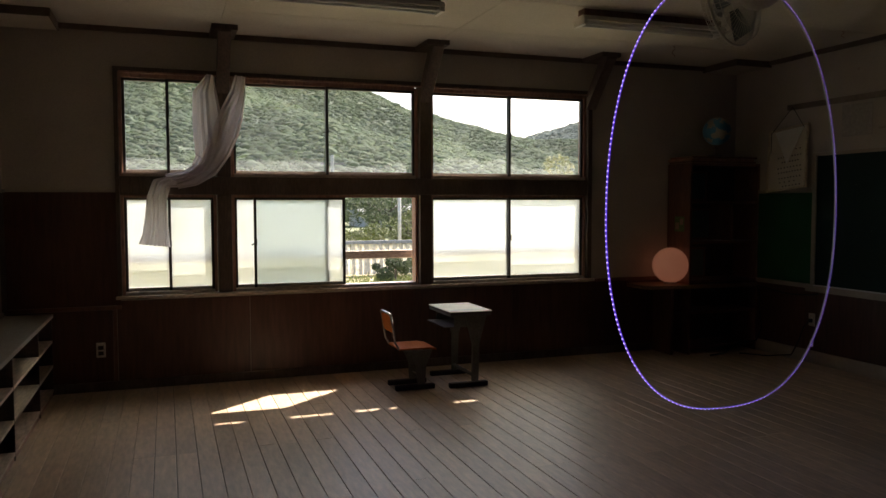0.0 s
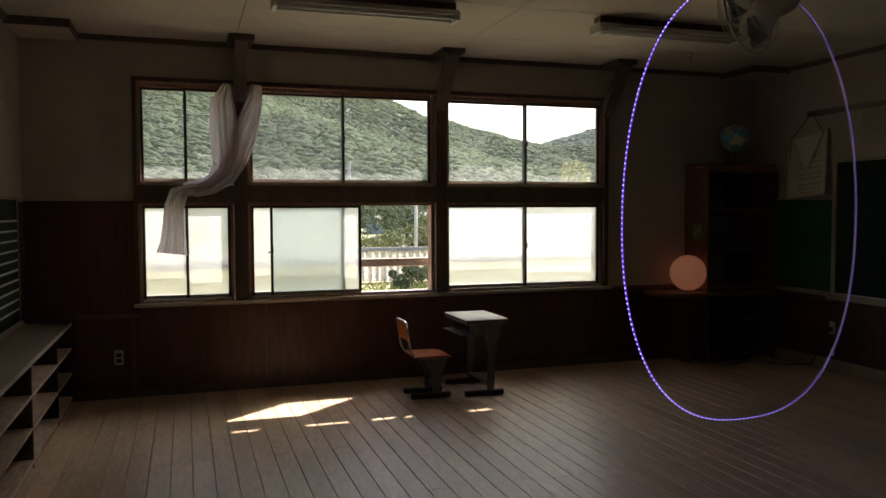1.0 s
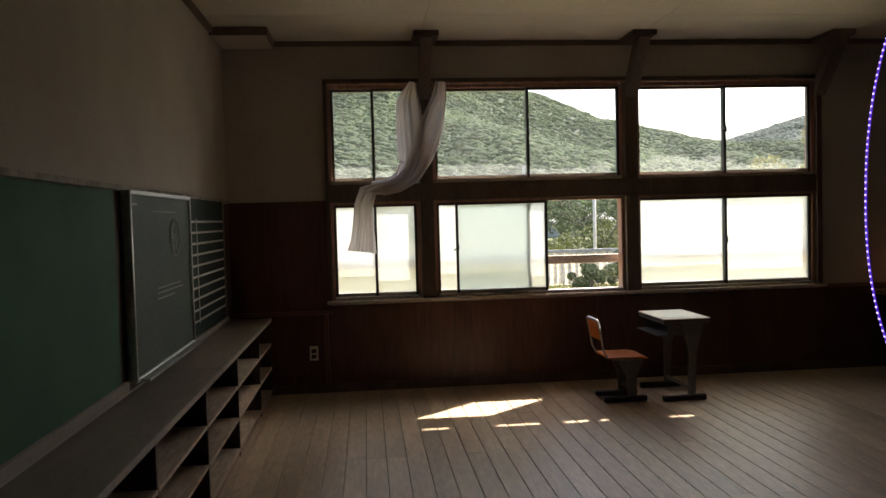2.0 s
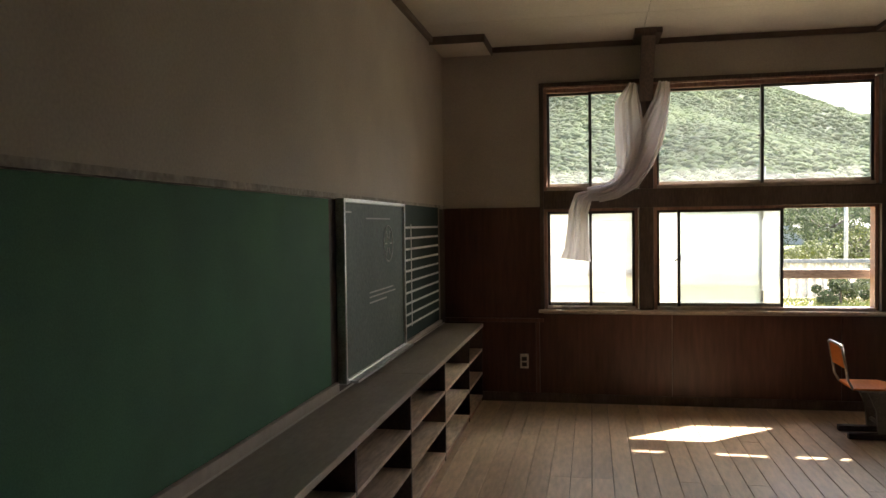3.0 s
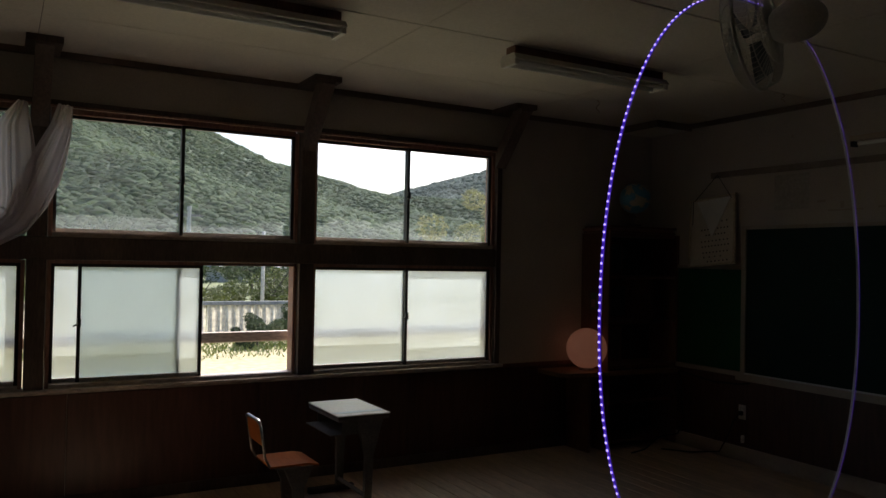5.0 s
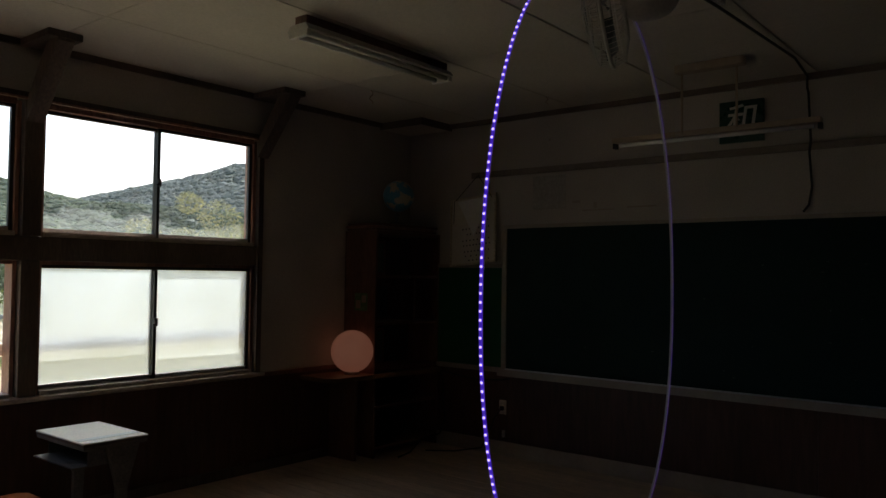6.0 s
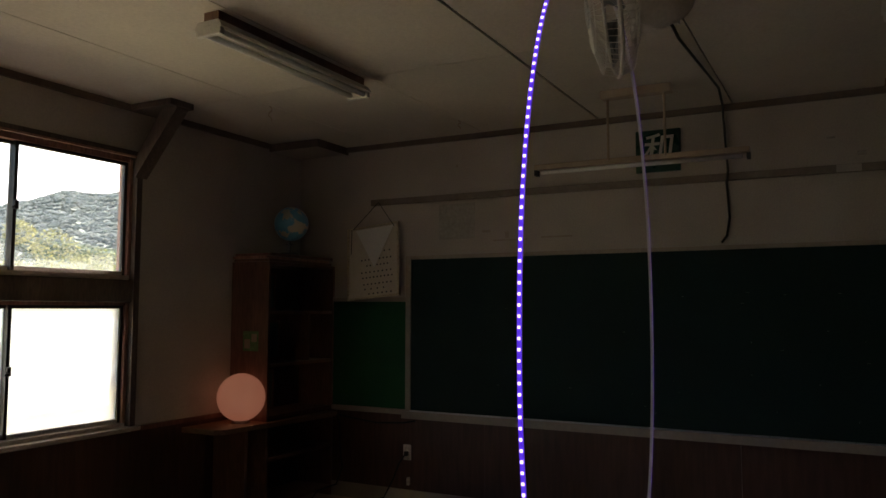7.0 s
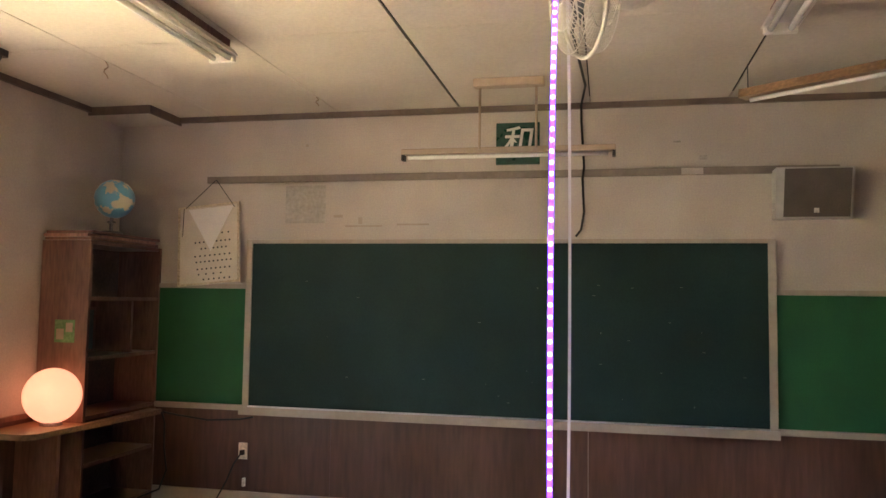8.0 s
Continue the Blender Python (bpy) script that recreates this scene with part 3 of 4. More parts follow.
part("grille", prism([(E - 0.098, 2.10), (E - 0.168, 2.40), (E - 0.158, 2.40), (E - 0.088, 2.10)], "y", -5.295, -4.90), SPEAKER, t)
part("badge", B((E - 0.112, E - 0.105, -5.11, -5.08, 2.125, 2.155)), PLATE, t)

# lamp over the blackboard on two rods
t = thing("blackboard_lamp", (6.36, -3.2, 2.43), "slim tan strip lamp hanging on two rods", "lamp")
part("ceiling_block", B((6.27, 6.35, -3.42, -2.98, 2.855, TOP), bevel=0.01), TAN, t)
for y in (-3.02, -3.37):
    part("rod", R((6.31, y, 2.47), (6.31, y, 2.857), 0.008), TAN, t)
part("housing", B((6.335, 6.40, -3.845, -2.51, 2.455, 2.49), bevel=0.006), TAN, t)
part("tube", R((6.375, -3.80, 2.44), (6.375, -2.55, 2.44), 0.014), TUBE, t, smooth=True)
for y in (-3.835, -2.52):
    part("end_cap", B((6.35, 6.40, y - 0.01, y + 0.01, 2.42, 2.456)), BLACK, t)

# brown lamp housing hung askew near the speaker
t = thing("hanging_lamp", (5.9, -5.0, 2.68), "brown wooden strip lamp hanging askew from a wire", "lamp")
a, b = Vector((6.31, -4.56, 2.745)), Vector((5.55, -5.60, 2.75))
d = (b - a).normalized()
q = Matrix.Translation((a + b) / 2) @ d.to_track_quat("Y", "Z").to_matrix().to_4x4()
ln = (b - a).length / 2
part("housing", placed(prism([(-0.05, -0.02), (0.05, -0.02), (0.04, 0.03), (-0.04, 0.03)], "y", -ln, ln), q), WOODRAIL, t)
part("tube", placed(R((0.0, -ln + 0.05, -0.035), (0.0, ln - 0.05, -0.035), 0.013), q), TUBE, t, smooth=True)
part("end_cap", placed(B((-0.02, 0.02, -ln - 0.006, -ln, -0.01, 0.015)), q), ALU, t)
part("wire", R((6.29, -4.59, 2.77), (6.27, -4.585, TOP), 0.004, seg=6), BLACK, t)
part("wire", R((5.65, -5.46, 2.77), (5.65, -5.46, TOP), 0.004, seg=6), BLACK, t)

# black cable over the ceiling and down the wall
t = thing("ceiling_cable", (6.2, -3.8, TOP - 0.02), "black cable from the ceiling hook down the blackboard wall", "cable")
part("cable", sweep(bmesh.new(), [(4.43, -3.63, TOP - 0.09), (5.18, -3.65, TOP - 0.06), (5.48, -3.62, TOP - 0.02), (6.5, -3.66, TOP - 0.012), (E - 0.045, -3.62, TOP - 0.02),
                                  (E - 0.045, -3.62, TOP - 0.1), (E - 0.015, -3.62, 2.78), (E - 0.04, -3.64, 2.46), (E - 0.04, -3.63, 2.38), (E - 0.012, -3.64, 2.15), (E - 0.012, -3.62, 2.03), (E - 0.012, -3.585, 1.985)], 0.008), BLACK, t, smooth=True)
part("hook", B((5.15, 5.21, -3.68, -3.62, TOP - 0.05, TOP), bevel=0.006), ALU, t, "small metal ceiling hook")

# paper shreds hanging at ceiling joints
for x, y, r_ in ((5.60, -0.905, 0.1), (6.55, -1.855, 0.06)):
    pts = [(x + 0.012 * sin(k * 1.3), y + 0.008 * cos(k * 1.7), TOP - r_ * k / 6) for k in range(7)]
    single("hanging_shred", sweep(bmesh.new(), pts, 0.004, 5), TAN, "torn strip of old tape dangling from the ceiling", "tape strip", "tape strips", base=(x, y, TOP - r_))


# ---- ceiling strip lamps ----
def strip_lamp(x0, x1, y):
    t = thing("ceiling_strip_lamp", ((x0 + x1) / 2, y, 2.80), "white twin-tube ceiling lamp, switched off", "ceiling lamp", "ceiling strip lamps")
    part("mount", B((x0 + 0.02, x1 - 0.02, y - 0.045, y + 0.045, 2.862, TOP)), BROWN, t, "dark brown mounting board")
    part("body", prism([(y - 0.085, 2.825), (y - 0.06, 2.86), (y + 0.06, 2.86), (y + 0.085, 2.825), (y + 0.08, 2.822), (y + 0.02, 2.838), (y - 0.02, 2.838), (y - 0.08, 2.822)], "x", x0, x1), WHITE, t)
    for dy in (-0.045, 0.045):
        part("tube", R((x0 + 0.03, y + dy, 2.812), (x1 - 0.03, y + dy, 2.812), 0.0155), TUBE, t, smooth=True)
    for xa, xb in ((x0, x0 + 0.03), (x1 - 0.03, x1)):
        part("socket", B((xa, xb, y - 0.075, y + 0.075, 2.79, 2.84), bevel=0.006), WHITE, t)


for x0, x1, y in ((4.15, 5.39, -1.77), (1.85, 3.09, -1.77), (4.16, 5.40, -4.58), (1.85, 3.09, -4.58)):
    strip_lamp(x0, x1, y)

# ---- corner: cabinet, shelf board, globe, lamp ----
cb = thing("bookcase", (6.57, -0.26, 0), "tall open brown wooden bookcase in the corner, nearly empty", "bookcase")
CX, CF = 6.15, -0.45
part("side", B((CX, CX + 0.025, CF, N - 0.012, 0, 1.90), bevel=0.003), BROWN, cb)
part("side", B((E - 0.03, E - 0.005, CF, N - 0.012, 0, 1.90), bevel=0.003), BROWN, cb)
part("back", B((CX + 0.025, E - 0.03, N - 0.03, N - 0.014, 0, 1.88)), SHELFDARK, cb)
for z in (0.06, 0.40, 0.712, 1.10, 1.50, 1.875):
    part("shelf", B((CX + 0.025, E - 0.03, CF + 0.01, N - 0.03, z, z + 0.025)), BROWN, cb)
part("divider", B((6.66, 6.685, CF + 0.02, N - 0.03, 1.13, 1.495)), BROWN, cb)
part("sticker", B((CX - 0.003, CX, -0.36, -0.21, 1.22, 1.37)), mk("green sticker paper", (0.10, 0.22, 0.08), (0.16, 0.3, 0.12), 12, 0.6, 0), cb, "small green square sticker")
part("sticker_print", B((CX - 0.005, CX - 0.003, -0.345, -0.295, 1.29, 1.35), (CX - 0.005, CX - 0.003, -0.28, -0.225, 1.24, 1.31)), TAN, cb)
for i, (z, dx) in enumerate(((1.902, 0.0), (1.924, -0.015), (1.946, 0.01))):
    single("stacked_board", B((CX - 0.0 + dx, E - 0.06 + dx * 0.5, CF + 0.0 - dx, N - 0.03, z, z + 0.02), bevel=0.003), REDWOOD if i % 2 else BROWN, "loose reddish-brown board lying on the bookcase", "board", "stacked boards")
for nm, sp in (("slate", (6.20, 6.55, -0.18, -0.16, 0.74, 1.05)), ("slate", (6.23, 6.62, -0.17, -0.15, 1.13, 1.45)), ("slate", (6.22, 6.56, -0.17, -0.15, 1.53, 1.83))):
    t = thing("leaning_picture", ((sp[0] + sp[1]) / 2, sp[2], sp[4]), "small dusty framed panel leaning in the bookcase", "picture", "leaning pictures")
    part("panel", B((sp[0] + 0.02, sp[1] - 0.02, sp[2], sp[3], sp[4] + 0.02, sp[5] - 0.02)), CHALK_GREY, t)
    for q_ in ((sp[0], sp[0] + 0.02, sp[2] - 0.004, sp[3], sp[4], sp[5]), (sp[1] - 0.02, sp[1], sp[2] - 0.004, sp[3], sp[4], sp[5]),
               (sp[0] + 0.02, sp[1] - 0.02, sp[2] - 0.004, sp[3], sp[4], sp[4] + 0.02), (sp[0] + 0.02, sp[1] - 0.02, sp[2] - 0.004, sp[3], sp[5] - 0.02, sp[5])):
        part("frame", B(q_), BROWN, t)

sb = thing("corner_shelf", (5.9, -0.26, 0.65), "worn brown wooden shelf board along the wall under the lamp", "shelf")
part("board", prism([(5.665, N - 0.024), (5.665, -0.40), (5.72, -0.455), (6.149, -0.50), (6.149, N - 0.024)], "z", 0.665, 0.70), WOODRAIL, sb)
part("front_board", prism([(6.149, -0.452), (6.149, -0.50), (E - 0.13, -0.56), (E - 0.10, -0.56), (E - 0.10, -0.452)], "z", 0.665, 0.70), WOODRAIL, sb)
part("support", B((5.98, 6.01, -0.40, N - 0.024, 0, 0.665)), BROWN, sb)

gl = thing("desk_globe", (6.53, -0.33, 1.966), "small blue desk globe on a dark round foot", "globe")
bm = bmesh.new()
bmesh.ops.create_cone(bm, cap_ends=True, segments=28, radius1=0.085, radius2=0.07, depth=0.022, matrix=Matrix.Translation((6.53, -0.33, 1.978)))
part("foot", bm, STEEL, gl)
part("stem", R((6.53, -0.33, 1.985), (6.53, -0.33, 2.10), 0.013), CHROME, gl)
OCEAN = bpy.data.materials.new("printed globe map")
OCEAN.use_nodes = True
nt = OCEAN.node_tree
gn, gr, gc = nt.nodes.new("ShaderNodeTexNoise"), nt.nodes.new("ShaderNodeValToRGB"), nt.nodes.new("ShaderNodeTexCoord")
gn.inputs["Scale"].default_value, gn.inputs["Detail"].default_value = 9.0, 4
nt.links.new(gc.outputs["Object"], gn.inputs["Vector"])
nt.links.new(gn.outputs[0], gr.inputs[0])
gr.color_ramp.elements[0].position, gr.color_ramp.elements[0].color = 0.52, (0.12, 0.38, 0.55, 1)
gr.color_ramp.elements[1].position, gr.color_ramp.elements[1].color = 0.56, (0.55, 0.52, 0.38, 1)
nt.links.new(gr.outputs[0], nt.nodes["Principled BSDF"].inputs["Base Color"])
nt.nodes["Principled BSDF"].inputs["Roughness"].default_value = 0.3
part("ball", ball(bmesh.new(), (6.54, -0.34, 2.225), 0.138, 32, 20), OCEAN, gl, "blue ball with pale land", smooth=True)
part("ring", R((6.53, -0.33, 2.052), (6.53, -0.33, 2.062), 0.03), CHROME, gl)

lp = thing("ball_lamp", (6.03, -0.31, 0.70), "lit round opal glass lamp glowing warm orange", "lamp")
part("base", R((6.03, -0.31, 0.70), (6.03, -0.31, 0.722), 0.07, 0.06, 24), CHROME, lp)
part("glass_ball", ball(bmesh.new(), (6.03, -0.31, 0.887), 0.176, 40, 24), LAMPGLASS, lp, "glowing opal glass ball", smooth=True)

# cables and sockets
t = thing("wall_socket", (E, -1.178, 0.36), "cream double wall socket with a black plug", "socket")
part("plate", B((E - 0.022, E - 0.012, -1.213, -1.143, 0.35, 0.47), bevel=0.003), PLATE, t)
part("plug", B((E - 0.05, E - 0.022, -1.195, -1.165, 0.385, 0.42), bevel=0.004), BLACK, t)
part("plug_cable", sweep(bmesh.new(), [(E - 0.05, -1.18, 0.40), (E - 0.08, -1.14, 0.33), (E - 0.07, -1.08, 0.2), (E - 0.08, -1.0, 0.05), (E - 0.2, -0.8, 0.012), (E - 0.35, -0.6, 0.012)], 0.006), BLACK, t, smooth=True)
part("adapter", B((E - 0.05, E - 0.022, -1.21, -1.19, 0.16, 0.22), bevel=0.003), PLATE, t)
t = thing("lamp_cable", (6.9, -0.6, 0.5), "black lamp cable drooping below the corner shelf", "cable")
part("cable", sweep(bmesh.new(), [(E - 0.12, -0.57, 0.68), (E - 0.11, -0.59, 0.6), (E - 0.09, -0.58, 0.42), (E - 0.08, -0.60, 0.25), (E - 0.12, -0.57, 0.12), (6.72, -0.5, 0.09), (6.5, -0.55, 0.012), (6.3, -0.6, 0.012)], 0.007), BLACK, t, smooth=True)
part("run", sweep(bmesh.new(), [(E - 0.11, -0.57, 0.68), (E - 0.06, -0.66, 0.655), (E - 0.04, -0.9, 0.625), (E - 0.03, -1.15, 0.64), (E - 0.02, -1.25, 0.66)], 0.007), BLACK, t, smooth=True)
t = thing("wall_outlet", (0.777, N, 0.27), "cream wall outlet plate on the brown panelling", "socket")
part("plate", B((0.742, 0.812, N - 0.022, N - 0.012, 0.275, 0.395), bevel=0.003), PLATE, t)
for z in (0.305, 0.35):
    part("socket_face", B((0.757, 0.797, N - 0.025, N - 0.022, z - 0.012, z + 0.02)), STILE, t)

# ---- rear wall with boards and the long shelf ----
single("trim_west", B((W, W + 0.022, -7.6, N - 0.012, 1.597, 1.622)), PLASTER_EDGE, "crumbling grey plaster edge above the boards", "trim", kind="structure")
t = thing("rear_pinboard", (W, -5.2, 0.66), "faded green felt pinboard on the rear wall", "pinboard")
part("felt", B((W, W + 0.014, -7.6, -3.0, 0.72, 1.593)), GREEN_OLD, t)
part("bottom_edging", B((W, W + 0.03, -7.6, -2.93, 0.672, 0.718), bevel=0.003), TRIM, t)
# this dark sheet paints in the black shadow of the gap beside the boards
t = thing("rear_shade_panel", (W, -1.6, 0.66), "dark backing behind the small boards, shadow in its colour", "panelling", kind="structure")
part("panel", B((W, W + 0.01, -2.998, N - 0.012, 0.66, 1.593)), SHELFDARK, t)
t = thing("small_chalkboard", (W + 0.06, -2.28, 0.68), "dusty grey-green chalkboard with an aluminium frame, chalk traces", "chalkboard")
y0, y1, z0, z1 = -2.90, -1.665, 0.70, 1.60
part("board", B((W + 0.025, W + 0.045, y0 + 0.02, y1 - 0.02, z0 + 0.02, z1 - 0.02)), CHALK_GREY, t)
for sp in ((y0, y0 + 0.02, z0, z1), (y1 - 0.02, y1, z0, z1), (y0 + 0.02, y1 - 0.02, z0, z0 + 0.02), (y0 + 0.02, y1 - 0.02, z1 - 0.02, z1)):
    part("frame", B((W + 0.012, W + 0.058, *sp), bevel=0.004), ALU, t)
part("chalk_ledge", B((W + 0.058, W + 0.10, y0 + 0.05, y1, z0 - 0.0, z0 + 0.012)), ALU, t)
cx, cz = -2.05, 1.36
ring = [(W + 0.046, cx + 0.10 * cos(a_ * pi / 12), cz + 0.105 * sin(a_ * pi / 12)) for a_ in range(24)]
part("chalk_flower", sweep(bmesh.new(), ring, 0.005, 5, True), FAINT, t)
bm = bmesh.new()
for k in range(6):
    rod(bm, (W + 0.0455, cx + 0.03 * cos(k * pi / 3), cz + 0.03 * sin(k * pi / 3)), (W + 0.0455, cx + 0.085 * cos(k * pi / 3), cz + 0.085 * sin(k * pi / 3)), 0.004, seg=5)
part("chalk_petal", bm, FAINT, t)
for z, ya, yb in ((1.10, -2.45, -1.95), (1.075, -2.45, -1.9), (1.045, -2.45, -2.1), (1.50, -2.5, -2.0), (1.53, -2.85, -2.75)):
    part("chalk_line", B((W + 0.0452, W + 0.0465, ya, yb, z, z + 0.008)), FAINT, t)
t = thing("music_board", (W + 0.03, -1.05, 0.70), "green chalkboard with white music staff lines", "chalkboard")
part("board", B((W + 0.011, W + 0.03, -1.66, -0.46, 0.715, 1.60)), CHALK, t)
part("edge", B((W + 0.011, W + 0.036, -0.46, -0.44, 0.705, 1.60)), TRIM, t)
part("ledge", B((W + 0.011, W + 0.05, -1.66, -0.44, 0.69, 0.713)), TRIM, t)
for k in range(10):
    z = 0.80 + 0.0715 * k
    part("staff_line", B((W + 0.0305, W + 0.033, -1.64, -0.48, z, z + 0.014)), CHALKLINE, t)
part("bar_line", B((W + 0.0332, W + 0.0345, -1.42, -1.40, 0.79, 1.47)), CHALKLINE, t)

sh = thing("long_shelf", (0.27, -3.4, 0), "long low open shelf with worn grey-brown boards along the wall", "shelf")
YA, YB = -7.0, -0.095
part("top", B((W, 0.44, YA, -2.305, 0.615, 0.645), bevel=0.004), SHELFTOP, sh)
part("top", B((W, 0.44, -2.30, YB, 0.615, 0.645), bevel=0.004), SHELFTOP, sh)
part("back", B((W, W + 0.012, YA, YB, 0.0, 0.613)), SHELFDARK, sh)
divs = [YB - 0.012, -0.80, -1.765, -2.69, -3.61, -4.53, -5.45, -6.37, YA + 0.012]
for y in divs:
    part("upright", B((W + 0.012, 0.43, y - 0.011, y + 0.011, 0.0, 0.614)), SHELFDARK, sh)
for i in range(len(divs) - 1):
    for z in (0.035, 0.225, 0.42):
        part("shelf_board", B((W + 0.012, 0.432, divs[i + 1] + 0.011, divs[i] - 0.011, z, z + 0.018)), SHELFPALE, sh)
part("kick", B((W + 0.012, 0.425, YA, YB, 0.0, 0.034)), REDWOOD, sh)

# ---- desk and chair ----
dk = thing("school_desk", (3.6, -0.72, 0), "small school desk, cream top on grey steel legs", "desk")
X0, X1, Y0, Y1, DZ = 3.435, 3.80, -1.0, -0.45, 0.63
part("top", B((X0, X1, Y0, Y1, DZ - 0.007, DZ), bevel=0.002), DESKTOP, dk, "cream laminate top")
part("edge_band", B((X0 + 0.001, X1 - 0.001, Y0 + 0.001, Y1 - 0.001, DZ - 0.0225, DZ - 0.0075), bevel=0.003), DARKWOOD, dk, "dark wooden edge under the laminate")
part("apron", B((X0 + 0.005, X1 - 0.005, Y0 + 0.005, Y1 - 0.005, DZ - 0.04, DZ - 0.023)), STEEL, dk)
part("book_tray", B((X0 - 0.03, X1 - 0.05, Y0 + 0.05, Y1 - 0.05, DZ - 0.135, DZ - 0.128), (X0 + 0.05, X1 - 0.05, Y0 + 0.05, Y0 + 0.058, DZ - 0.128, DZ - 0.041),
                    (X0 + 0.05, X1 - 0.05, Y1 - 0.058, Y1 - 0.05, DZ - 0.128, DZ - 0.041)), STEEL, dk)
for y in (Y0 + 0.02, Y1 - 0.05):
    part("leg", prism([(X0 + 0.14, DZ - 0.04), (X1 - 0.04, DZ - 0.04), (X1 - 0.105, DZ - 0.27), (X1 - 0.115, 0.045), (X1 - 0.165, 0.045), (X1 - 0.165, DZ - 0.27)], "y", y, y + 0.03), STEEL, dk)
    part("foot", B((X0 + 0.0, X1 - 0.03, y - 0.008, y + 0.038, 0.004, 0.046), bevel=0.008), FOOT, dk)
part("stretcher", R((X1 - 0.145, Y0 + 0.05, 0.09), (X1 - 0.145, Y1 - 0.05, 0.09), 0.014), STEEL, dk)
# sun streak across the desk, painted as a thin white slab
part("desk_sun_strip", B((X0 + 0.012, X1 - 0.012, Y0 + 0.07, Y0 + 0.125, DZ, DZ + 0.0015)), PAPER_SUN_WHITE, dk, "pale strip of sunlight painted on the top")

ch = thing("school_chair", (3.13, -0.76, 0), "small school chair with orange plywood seat and steel frame", "chair")
CX0, CX1, CY0, CY1, CZ = 3.015, 3.325, -0.97, -0.64, 0.352
bm = bmesh.new()
nx, ny = 10, 8
grid = [[[bm.verts.new((CX0 + (CX1 - CX0) * i / nx, CY0 + (CY1 - CY0) * j / ny,
                        CZ + dz - 0.012 * sin(pi * j / ny) * sin(pi * i / nx) - (0.012 * max(0, i / nx - 0.8) * 5)))
         for j in range(ny + 1)] for i in range(nx + 1)] for dz in (0.0, -0.012)]
for i in range(nx):
    for j in range(ny):
        for s_, g_ in ((1, grid[0]), (-1, grid[1])):
            q_ = (g_[i][j], g_[i + 1][j], g_[i + 1][j + 1], g_[i][j + 1])
            bm.faces.new(q_ if s_ > 0 else q_[::-1])
ed = [(i, 0) for i in range(nx)] + [(nx, j) for j in range(ny)] + [(i, ny) for i in range(nx, 0, -1)] + [(0, j) for j in range(ny, 0, -1)]
for k in range(len(ed)):
    (i, j), (i2, j2) = ed[k], ed[(k + 1) % len(ed)]
    bm.faces.new((grid[0][i][j], grid[1][i][j], grid[1][i2][j2], grid[0][i2][j2]))
bmesh.ops.recalc_face_normals(bm, faces=bm.faces)
part("seat", bm, ORANGE, ch, "orange varnished plywood seat")
for y in (CY0 + 0.02, CY1 - 0.02):
    part("back_pipe", sweep(bmesh.new(), [(CX0 + 0.2, y, CZ - 0.022), (CX0 + 0.06, y, CZ - 0.02), (CX0 + 0.0, y, CZ - 0.005), (CX0 - 0.03, y, CZ + 0.05), (CX0 - 0.045, y, CZ + 0.15), (CX0 - 0.066, y, CZ + 0.265)], 0.0085, 10), CHROME, ch, "worn chrome pipe", smooth=True)
    yy = y + (0.02 if y < -0.8 else -0.05)
    part("leg", prism([(CX0 + 0.10, CZ - 0.03), (CX0 + 0.29, CZ - 0.03), (CX0 + 0.235, CZ - 0.16), (CX0 + 0.225, 0.045), (CX0 + 0.165, 0.045), (CX0 + 0.155, CZ - 0.16)], "y", yy, yy + 0.03), STEEL, ch)
    part("foot", B((CX0 - 0.02, CX0 + 0.31, yy - 0.008, yy + 0.038, 0.004, 0.046), bevel=0.008), FOOT, ch)
part("stretcher", R((CX0 + 0.19, CY0 + 0.05, 0.10), (CX0 + 0.19, CY1 - 0.05, 0.10), 0.013), STEEL, ch)
bm = prism([(CX0 - 0.046, CZ + 0.125), (CX0 - 0.068, CZ + 0.265), (CX0 - 0.056, CZ + 0.265), (CX0 - 0.034, CZ + 0.125)], "y", CY0 + 0.03, CY1 - 0.03)
part("backrest", bm, ORANGE, ch, "orange plywood backrest")
part("top_cap", sweep(bmesh.new(), [(CX0 - 0.066, CY0 + 0.02, CZ + 0.265), (CX0 - 0.069, CY0 + 0.06, CZ + 0.278), (CX0 - 0.069, CY1 - 0.06, CZ + 0.278), (CX0 - 0.066, CY1 - 0.02, CZ + 0.265)], 0.011, 8), CHROME, ch, smooth=True)


